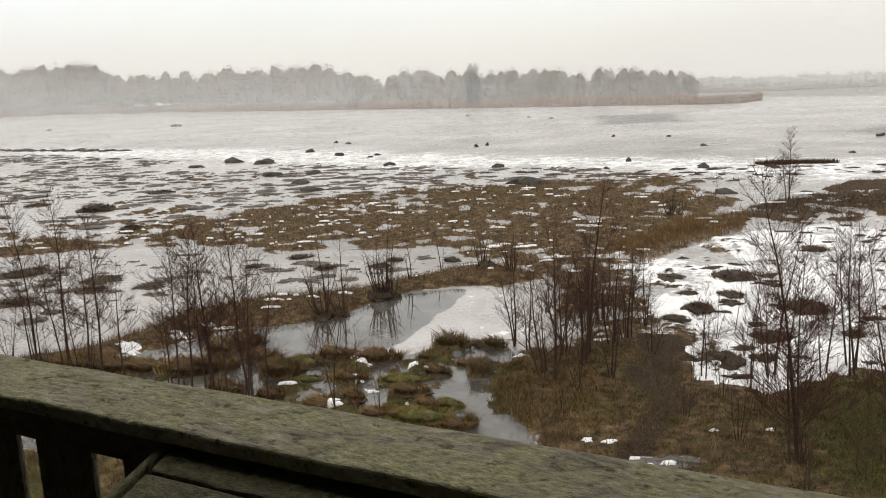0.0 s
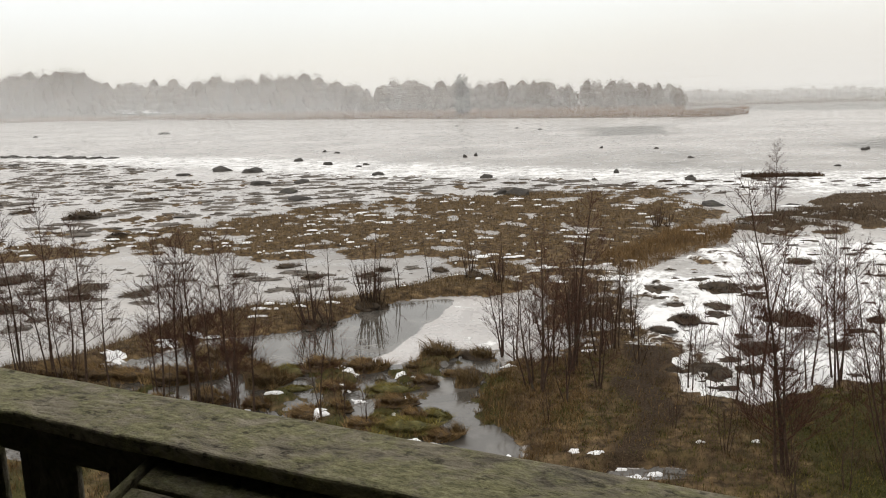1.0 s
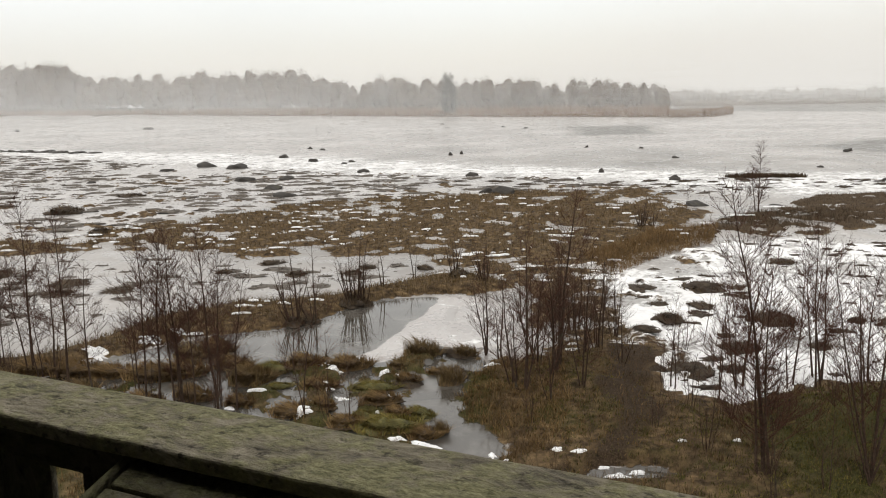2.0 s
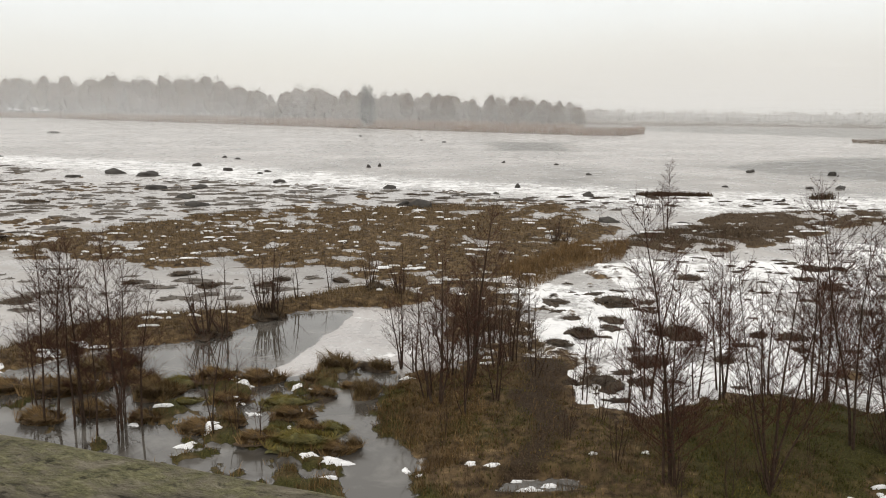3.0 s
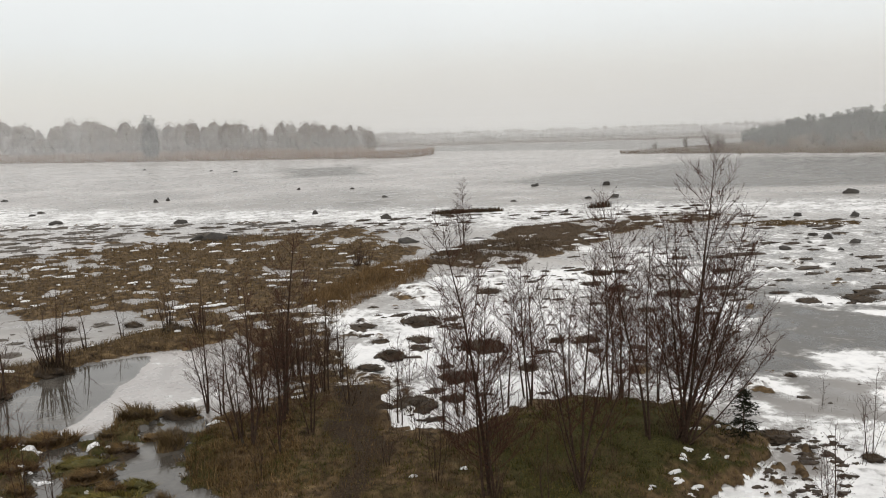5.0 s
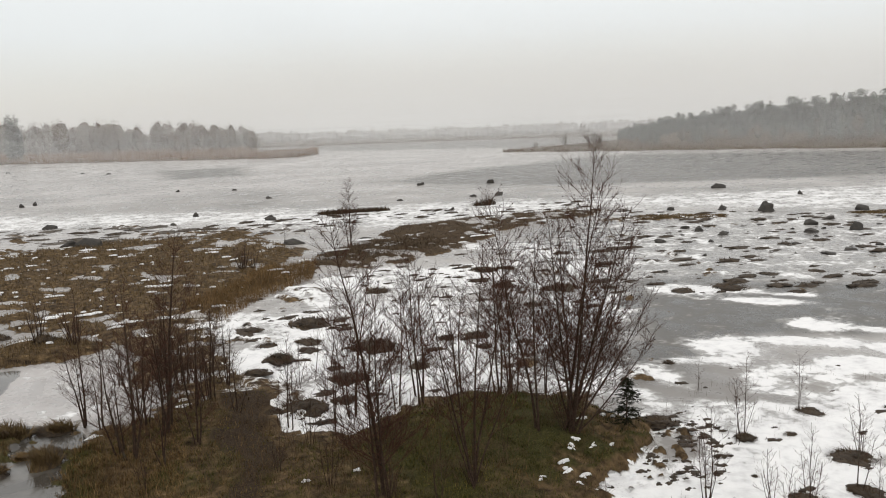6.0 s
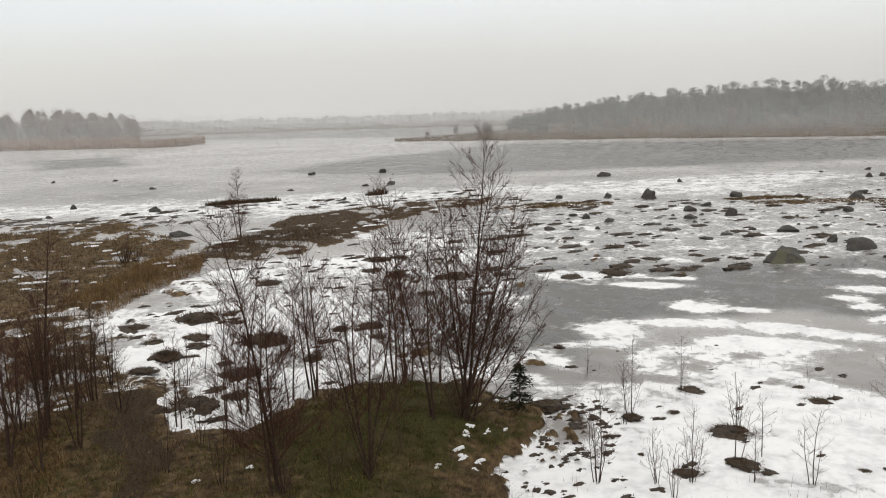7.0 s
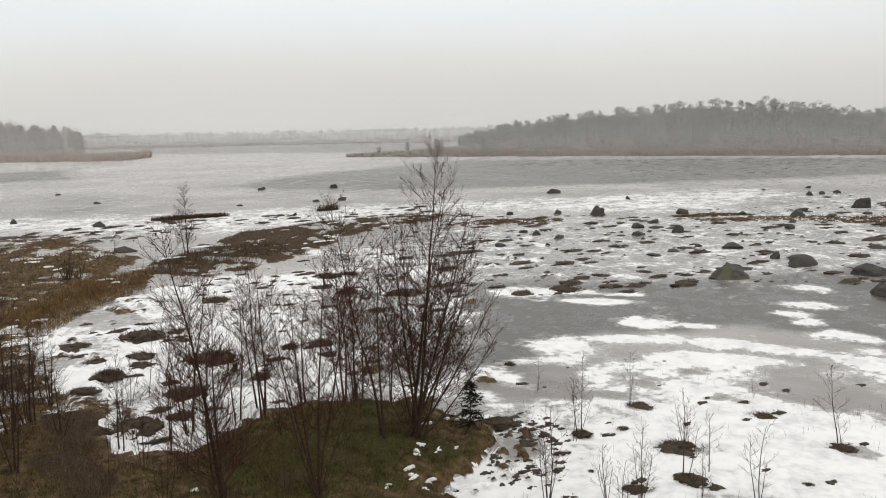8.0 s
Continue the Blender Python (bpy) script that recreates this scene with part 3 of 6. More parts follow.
# ---- builders ----
def blades(name, xs, ys, zs, lengths, widths, mat, lean=0.35, seed=1):
    """Grass, sedge or reed blades, each a bent strip of two triangles' length."""
    rs = np.random.RandomState(seed)
    n = len(xs)
    a = rs.uniform(0, 2 * np.pi, n)
    tilt = rs.uniform(0, lean, n) * lengths
    b = a + rs.uniform(-0.6, 0.6, n) + np.pi / 2
    base = np.stack([xs, ys, zs - 0.02], -1)
    side = np.stack([np.cos(a), np.sin(a), np.zeros(n)], -1) * widths[:, None] * 0.5
    way = np.stack([np.cos(b) * tilt, np.sin(b) * tilt, lengths], -1)
    mid = base + way * np.array([0.4, 0.4, 0.6])
    v = np.stack([base - side, base + side, mid + side * 0.7, mid - side * 0.7, base + way], 1).reshape(-1, 3)
    k = np.arange(n) * 5
    faces = (k[:, None, None] + np.array([[0, 1, 2], [0, 2, 3], [3, 2, 4]])[None]).reshape(-1, 3)
    return mesh_of(name, v, faces, mat)


class Tubes:
    """Collects tapered limbs of one mesh."""

    def __init__(self):
        self.v, self.f = [], []

    def limb(self, pts, r0, r1, sides):
        base = len(self.v)
        n = len(pts)
        for i, p in enumerate(pts):
            d = (pts[min(i + 1, n - 1)] - pts[max(i - 1, 0)]).normalized()
            u = d.orthogonal().normalized()
            w = d.cross(u)
            r = r0 + (r1 - r0) * i / (n - 1)
            for s in range(sides):
                g = 2 * math.pi * s / sides
                self.v.append(tuple(p + (u * math.cos(g) + w * math.sin(g)) * r))
        for i in range(n - 1):
            for s in range(sides):
                a, b = base + i * sides + s, base + i * sides + (s + 1) % sides
                self.f.append((a, b, b + sides, a + sides))

    def mesh(self, name, mat):
        return mesh_of(name, self.v, self.f, mat, True)


def sprout(rs, start, way, length, segs, wander, lift):
    pts, p, d = [start.copy()], start.copy(), way.normalized()
    for _ in range(segs):
        d = (d + Vector((rs.uniform(-1, 1), rs.uniform(-1, 1), rs.uniform(-0.6, 1))) * wander + Vector((0, 0, lift))).normalized()
        p = p + d * (length / segs)
        pts.append(p.copy())
    return pts


def tree(name, x, y, tall, stems=1, spread=0.12, thick=1.0, dense=1.0, seed=1, mat=None, label="", category="tree", group="bare trees on the shore", cones=0, low=0.25, reach=1.0, lean=(0.0, 0.0), ways=()):
    """A bare tree or shrub: stems, each with its branches and twigs. ways: slope in x and y and length of each stem."""
    rs = random.Random(seed)
    top = new(name)
    top.location = (x, y, height(x, y) - 0.03)
    tagged(top, label, category, group)
    twig_mat = mat or M_TWIG
    lean = (lean[0] + rs.uniform(-0.06, 0.06), lean[1] + rs.uniform(-0.06, 0.06))
    bits = []
    thin = 0.0025 + 0.00052 * min(tall, 5.0)
    for k in range(len(ways) or stems):
        ang = 2 * math.pi * (k + rs.random() * 0.8) / max(stems, 1)
        out = spread * (0.35 + 0.9 * rs.random()) if stems > 1 else spread * 0.3
        length = 1.03 * tall * (1.0 if k == 0 else rs.uniform(0.55, 0.92) * (1 - 0.26 * min(1.0, out / 0.4)))
        way = Vector((math.cos(ang) * out + lean[0], math.sin(ang) * out + lean[1], 1))
        if k == 0:
            way = Vector((lean[0], lean[1], 1))
        if ways:
            way, length = Vector((ways[k][0], ways[k][1], 1)), ways[k][2]
            out = math.hypot(ways[k][0], ways[k][1]) * 0.8
        start = Vector((math.cos(ang), math.sin(ang), 0)) * (0.05 + 0.05 * (len(ways) or stems) ** 0.5) * rs.uniform(0.3, 1.2) * min(1, tall / 3)
        segs = 14
        spine = sprout(rs, start, way, length, segs, 0.055, 0.006 + out * 0.030)
        r0 = (0.0074 * length + 0.0050) * thick * rs.uniform(0.8, 1.1)
        t = Tubes()
        t.limb(spine, r0, 0.004, 6)
        stem = part("stem", t.mesh("stem", M_BARK), top)
        t = Tubes()
        n = int(length * 6.6 * dense)

        def twigs(limb, count):
            k = len(limb) - 1
            for _ in range(count):
                h = rs.uniform(0.15, 1.0)
                j = min(int(h * k), k - 1)
                d3 = (limb[-1] - limb[0]).normalized() + Vector((rs.uniform(-1, 1), rs.uniform(-1, 1), rs.uniform(-0.3, 0.7))) * 0.85
                tw = sprout(rs, limb[j].lerp(limb[j + 1], h * k - j), d3, rs.uniform(0.08, 0.28) * min(1.2, 0.35 + tall / 6), 1, 0.1, 0.05)
                t.limb(tw, thin * 0.72, thin * 0.45, 3)
                if cones and rs.random() < cones:
                    bits.append(tw[-1] + Vector((0, 0, -0.015)))

        for q in range(n):
            f = low + (0.98 - low) * (q + rs.random()) / n
            i = min(int(f * segs), segs - 1)
            p = spine[i].lerp(spine[i + 1], f * segs - i)
            g = q * 2.4 + rs.uniform(-0.6, 0.6)
            rise = rs.uniform(0.22, 0.80) + 0.45 * f
            d = Vector((math.cos(g), math.sin(g), rise))
            ln = reach * length * (0.035 + 0.25 * (1 - f) ** 0.75) * rs.uniform(0.35, 1.25) + 0.10
            br = sprout(rs, p, d, ln, 5, 0.12, 0.022)
            t.limb(br, max(thin, r0 * 0.34 * (1.05 - f)), thin * 0.55, 3)
            for w in range(int(0.6 + ln * 5.6 * dense)):
                h = rs.uniform(0.2, 0.95)
                j = min(int(h * 5), 4)
                side = br[-1] - br[0]
                d2 = side.normalized() + Vector((rs.uniform(-1, 1), rs.uniform(-1, 1), rs.uniform(-0.2, 0.9))) * 0.8
                sub = sprout(rs, br[j].lerp(br[j + 1], h * 5 - j), d2, ln * rs.uniform(0.22, 0.55) * (1.15 - 0.5 * h) + 0.05, 2, 0.15, 0.05)
                t.limb(sub, thin * 0.8, thin * 0.5, 3)
                twigs(sub, int(1 + ln * 1.8))
            twigs(br, int(1.5 + ln * 2.4 * dense))
        part("crown", t.mesh("crown", twig_mat), stem)
    if bits:
        v, f = [], []
        for p in bits:
            b = len(v)
            s = rs.uniform(0.010, 0.019)
            v += [(p.x + s, p.y, p.z), (p.x, p.y + s, p.z), (p.x - s, p.y, p.z), (p.x, p.y - s, p.z), (p.x, p.y, p.z + 1.5 * s), (p.x, p.y, p.z - 1.5 * s)]
            f += [(b + i, b + (i + 1) % 4, b + 4) for i in range(4)] + [(b + (i + 1) % 4, b + i, b + 5) for i in range(4)]
        tagged(part("cone", mesh_of("cone", v, f, M_CONE), top, "small dark cones and catkins at the twig ends"), kind="stuff")
    return top


def rock_mesh(seed, flat=0.6):
    bm = bmesh.new()
    bmesh.ops.create_icosphere(bm, subdivisions=3, radius=1.0)
    rs = random.Random(seed)
    off = Vector((rs.uniform(0, 50), rs.uniform(0, 50), rs.uniform(0, 50)))
    cuts = [(Vector((rs.uniform(-1, 1), rs.uniform(-1, 1), rs.uniform(-0.1, 0.9))).normalized(), rs.uniform(0.48, 0.88)) for _ in range(13)]
    for v in bm.verts:
        p = v.co.copy()
        if p.z < 0.25:
            k = math.hypot(p.x, p.y) + 1e-6
            k = (1.0 - 0.35 * (p.z + 0.2)) / k if k > 0.3 else 1.0
            p = Vector((p.x * k, p.y * k, p.z))
        for nrm, d in cuts:
            over = p.dot(nrm) - d
            if over > 0:
                p -= nrm * over * 0.92
        p *= 1 + 0.30 * noise.noise(p * 1.3 + off) + 0.12 * noise.noise(p * 3.2 + off) + 0.05 * noise.noise(p * 9 + off)
        v.co = p
    lo, hi = min(v.co.z for v in bm.verts), max(v.co.z for v in bm.verts)
    wide = max(v.co.x for v in bm.verts) - min(v.co.x for v in bm.verts)
    for v in bm.verts:
        v.co.x /= wide
        v.co.y /= wide
        v.co.z = (v.co.z - lo) / (hi - lo) * 1.75 - 0.75
    me = bpy.data.meshes.new("rock")
    bm.to_mesh(me)
    bm.free()
    me.polygons.foreach_set("use_smooth", [True] * len(me.polygons))
    me.materials.append(M_ROCK)
    return me


ROCKS = [rock_mesh(s) for s in range(11, 19)]


def rock(x, y, wide, tall, seed, label, group, name="rock"):
    rs = random.Random(seed)
    ob = new(name, ROCKS[seed % len(ROCKS)])
    ob.matrix_basis = pose(x, y, height(x, y), rs.uniform(-5, 5), rs.uniform(-5, 5), rs.uniform(-25, 25) + 180 * (seed % 2)) @ Matrix.Diagonal((wide * 1.15, wide * rs.uniform(0.75, 1.1), tall * 0.76, 1))
    return tagged(ob, label, "rock", group)


def tussock_thing(seed, mat_blades=None, mat_mound=None, blade=(0.12, 0.5), count=420, name="tussock"):
    """A low sedge tussock one metre wide: peat mound and drooping blades."""
    rs = np.random.RandomState(seed)
    bm = bmesh.new()
    bmesh.ops.create_uvsphere(bm, u_segments=28, v_segments=14, radius=0.5)
    off = Vector((seed * 3.7, seed * 1.3, 0))
    for v in bm.verts:
        k = 1 + 0.6 * noise.noise(v.co * 3.1 + off) + 0.3 * noise.noise(v.co * 9 + off)
        dome = 0.42 * max(0.0, 1 - (v.co.x ** 2 + v.co.y ** 2) / 0.25) if v.co.z >= 0 else -0.12
        v.co = Vector((v.co.x * k, v.co.y * k, dome * (1 + 0.7 * noise.noise(v.co * 5 + off) + 0.5 * noise.noise(v.co * 12 + off))))
    me = bpy.data.meshes.new("peat_mound")
    bm.to_mesh(me)
    bm.free()
    me.polygons.foreach_set("use_smooth", [True] * len(me.polygons))
    me.materials.append(mat_mound or M_PEAT)
    top = new(name)
    part("peat_mound", me, top)
    n = count
    r, a = 0.52 * np.sqrt(rs.rand(n)), rs.uniform(0, 6.283, n)
    zz = 0.38 * np.clip(1 - (r / 0.54) ** 2, 0, 1)
    tuft = part("sedge_tuft", blades("sedge_tuft", r * np.cos(a), r * np.sin(a), zz, rs.uniform(*blade, n), rs.uniform(0.010, 0.024, n), mat_blades or M_SEDGE, 1.3, seed), top)
    tagged(tuft, kind="stuff")
    return top


def scatter(poly, n, seed, low=0.1, key=None, tuft=0, wide=0.1):
    """Random places inside a zone, on its turf; tuft: how many stand together."""
    rs = np.random.RandomState(seed)
    px, py = np.array(poly).T
    if tuft:
        c = np.stack([rs.uniform(px.min(), px.max(), n // tuft), rs.uniform(py.min(), py.max(), n // tuft)], -1)
        c = np.repeat(c, tuft, 0) + rs.normal(0, 1, (n // tuft * tuft, 2)) * np.repeat(rs.uniform(0.4, 1.6, n // tuft), tuft)[:, None] * wide
        x, y = c.T
    else:
        x, y = rs.uniform(px.min(), px.max(), n), rs.uniform(py.min(), py.max(), n)
    k = inside(poly, x, y) > 0
    x, y = x[k], y[k]
    z, turf, snow, wet, moss, mud, sheet = lay_of_land(x, y)
    k = turf > low
    if key is not None:
        k &= key(x, y, moss, mud, rs)
    return x[k], y[k], z[k]


def snow_patch(x, y, wide, deep, seed, label="thin patch of wet snow lying on the turf"):
    rs = random.Random(seed)
    v, f, n, rings = [], [], 26, 4
    off = Vector((seed * 2.1, 0, 0))
    ax = rs.uniform(-0.5, 0.5)
    thick = 0.05 * min(1.0, 0.25 + wide / 0.8)
    v.append((0, 0, thick * 0.9))
    for r in range(1, rings + 1):
        for i in range(n):
            g = 2 * math.pi * i / n
            c = Vector((math.cos(g), math.sin(g), 0))
            k = 0.85 * max(0.12, 1 + 1.0 * noise.noise(c * 1.7 + off) + 0.45 * noise.noise(c * 4.5 + off)) * r / rings
            px, py = c.x * k * wide / 2, c.y * k * deep / 2
            px, py = px * math.cos(ax) - py * math.sin(ax), px * math.sin(ax) + py * math.cos(ax)
            v.append((px, py, thick * (1 - (r / rings) ** 3 + 0.4 * noise.noise(Vector((px * 6, py * 6, seed)))) if r < rings else -0.02))
    f += [(0, 1 + i, 1 + (i + 1) % n) for i in range(n)]
    for r in range(rings - 1):
        for i in range(n):
            a, b = 1 + r * n + i, 1 + r * n + (i + 1) % n
            f.append((a, a + n, b + n, b))
    pv = np.array(v)
    pv[:, 2] += lay_of_land(pv[:, 0] + x, pv[:, 1] + y)[0]
    zz = pv.tolist()
    ob = new("snow_patch", mesh_of("snow_patch", zz, f, M_SNOW, True))
    ob.location = (x, y, 0.015)
    return tagged(ob, label, "snow", "snow patches")

# ---- lookout tower: rail, shelf, posts, added shading roof and walls ----
def box(bm, size, m):
    r = bmesh.ops.create_cube(bm, size=1.0, matrix=m @ Matrix.Diagonal((*size, 1)))
    return r["verts"]


def board(name, size, m, mat, parent, label="", seed=0, bevel=0.006):
    bm = bmesh.new()
    hx, hy, hz = size[0] / 2, size[1] / 2, size[2] / 2
    section = []
    for cy, cz, start in ((hy, hz, 0), (-hy, hz, 90), (-hy, -hz, 180), (hy, -hz, 270)):
        for k in range(3):
            g = radians(start + 45 * k)
            section.append((cy - math.copysign(bevel, cy) + bevel * math.cos(g), cz - math.copysign(bevel, cz) + bevel * math.sin(g)))
    n = max(2, min(90, int(size[0] / 0.045)))
    rings = [[bm.verts.new((-hx + size[0] * i / n, y, z)) for y, z in section] for i in range(n + 1)]
    for r0, r1 in zip(rings, rings[1:]):
        for k in range(12):
            bm.faces.new((r0[k], r0[(k + 1) % 12], r1[(k + 1) % 12], r1[k]))
    bm.faces.new(rings[0])
    bm.faces.new(rings[-1][::-1])
    bmesh.ops.recalc_face_normals(bm, faces=bm.faces)
    off = Vector((seed * 7.7, 0, 0))
    for v in bm.verts:
        v.co += Vector((0, noise.noise(v.co * 9 + off) + 0.5 * noise.noise(v.co * 31 + off), 0.6 * noise.noise(v.co * 7 - off))) * 0.0028
    me = bpy.data.meshes.new(name)
    bm.to_mesh(me)
    bm.free()
    me.polygons.foreach_set("use_smooth", [False] * len(me.polygons))
    me.materials.append(mat)
    ob = part(name, me, parent, label)
    ob.matrix_basis = m
    return ob


RAIL = pose(-0.338, 2.053, 7.956, 0, 0, math.degrees(math.atan2(-0.494, 1.144)))
RAIL_Z = 7.956


def build_tower():
    tower = tagged(new("lookout_tower"), "weathered wooden lookout tower with a mossy handrail above the shore", "tower")
    tower.matrix_basis = pose(RAIL.translation.x, RAIL.translation.y, 0, 0, 0, math.degrees(math.atan2(-0.494, 1.144)))
    # along the rail is x, outward is y; the rail's outer top edge is y = 0
    board("handrail", (4.6, 0.145, 0.024), pose(0.1, -0.0575, RAIL_Z - 0.012), M_RAIL, tower, "grey-green mossy top board of the railing", 1, 0.004)
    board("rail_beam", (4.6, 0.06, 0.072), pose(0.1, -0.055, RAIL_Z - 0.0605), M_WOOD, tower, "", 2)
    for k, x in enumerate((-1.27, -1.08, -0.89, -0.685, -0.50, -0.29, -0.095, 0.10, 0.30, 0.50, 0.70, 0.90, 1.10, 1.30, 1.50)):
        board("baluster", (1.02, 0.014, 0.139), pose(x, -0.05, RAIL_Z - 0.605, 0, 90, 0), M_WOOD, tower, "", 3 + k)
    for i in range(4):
        board("shelf_plank", (1.9, 0.117, 0.024), pose(0.77, -0.098 - 0.118 * i, RAIL_Z - 0.046 - 0.0354 * i, 16.7, 0, 0), M_SHELF, tower, "mossy plank of a sloping shelf below the handrail, coloured darker for shade", 22 + i, 0.004)
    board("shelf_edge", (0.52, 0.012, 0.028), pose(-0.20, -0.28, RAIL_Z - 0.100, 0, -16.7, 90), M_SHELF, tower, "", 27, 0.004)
    for i in range(15):
        board("deck_plank", (4.6, 0.135, 0.032), pose(0.1, -0.1 - 0.142 * i, RAIL_Z - 1.12), M_WOOD, tower, "", 20 + i)
    for x in (-2.05, 2.25):
        for y in (-0.11, -1.95):
            board("tower_post", (RAIL_Z - 0.1 if y > -1 else RAIL_Z - 1.15, 0.12, 0.12), pose(x, y, (RAIL_Z - 0.14) / 2 if y > -1 else (RAIL_Z - 1.15) / 2, 0, 90, 0), M_WOOD, tower, "", 40)
    # roof, its posts and walls are unseen, added to keep sky light off the rail
    board("roof", (5.2, 3.0, 0.05), pose(0.1, -1.8, RAIL_Z + 1.25, 4, 0, 0), M_WOOD, tower, "", 60)
    board("shade_back_wall", (4.6, 0.04, 2.9), pose(0.1, -2.12, RAIL_Z + 0.12), M_WOOD, tower, "", 61)
    for x in (-2.05, 2.25):
        board("shade_roof_post", (2.4, 0.1, 0.1), pose(x, -0.42, RAIL_Z + 0.10, 0, 90, 0), M_WOOD, tower, "", 62)
        board("shade_side_wall", (0.04, 1.6, 2.3), pose(x, -1.3, RAIL_Z + 0.03), M_WOOD, tower, "", 63)
    return tower


build_tower()

# ---- mist over the lake: rings of thin opaque strips imitate haze, denser with distance ----
M_MIST_STRIP, mist_nt, mist_b = material("mist")
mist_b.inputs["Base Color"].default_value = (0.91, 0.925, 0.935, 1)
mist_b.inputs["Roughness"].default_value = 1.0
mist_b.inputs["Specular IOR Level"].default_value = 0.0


def build_mist_strips(radius, cover, pitch, tall, seed, foot=5.0):
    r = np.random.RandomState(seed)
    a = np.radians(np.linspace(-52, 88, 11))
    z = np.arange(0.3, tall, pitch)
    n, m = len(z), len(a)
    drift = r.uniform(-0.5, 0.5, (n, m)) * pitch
    # far rings are thinned on the left so the wood there shows
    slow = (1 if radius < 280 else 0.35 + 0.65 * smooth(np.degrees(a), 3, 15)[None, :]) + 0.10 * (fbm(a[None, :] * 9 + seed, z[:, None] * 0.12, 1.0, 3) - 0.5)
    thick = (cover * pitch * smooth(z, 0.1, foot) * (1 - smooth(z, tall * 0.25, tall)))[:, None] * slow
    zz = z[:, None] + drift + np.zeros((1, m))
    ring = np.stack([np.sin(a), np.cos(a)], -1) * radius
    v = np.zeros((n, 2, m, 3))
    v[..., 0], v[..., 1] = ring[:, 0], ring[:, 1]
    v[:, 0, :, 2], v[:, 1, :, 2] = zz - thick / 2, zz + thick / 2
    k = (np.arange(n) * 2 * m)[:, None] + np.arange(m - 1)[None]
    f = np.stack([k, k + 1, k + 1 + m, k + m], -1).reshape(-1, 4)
    ob = new("mist", mesh_of("mist", v.reshape(-1, 3), f, M_MIST_STRIP))
    tagged(ob, "thin pale strips standing in for winter mist over the lake", "mist", kind="stuff")


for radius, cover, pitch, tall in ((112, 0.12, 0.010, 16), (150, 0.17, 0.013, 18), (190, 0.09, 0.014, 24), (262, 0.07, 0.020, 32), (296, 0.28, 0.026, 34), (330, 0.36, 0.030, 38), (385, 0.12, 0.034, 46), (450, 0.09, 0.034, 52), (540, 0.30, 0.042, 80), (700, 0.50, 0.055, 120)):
    build_mist_strips(radius, cover, pitch, tall, int(radius))


# ---- far woods and reed belts ----
def hull_mesh(detail):
    bm = bmesh.new()
    bmesh.ops.create_icosphere(bm, subdivisions=detail, radius=1.0)
    bm.verts.ensure_lookup_table()
    v = np.array([tuple(p.co) for p in bm.verts])
    f = np.array([[p.index for p in q.verts] for q in bm.faces])
    bm.free()
    return v, f


HULL, HULL_FACES = hull_mesh(2)
LIGHT_HULL, LIGHT_FACES = hull_mesh(1)


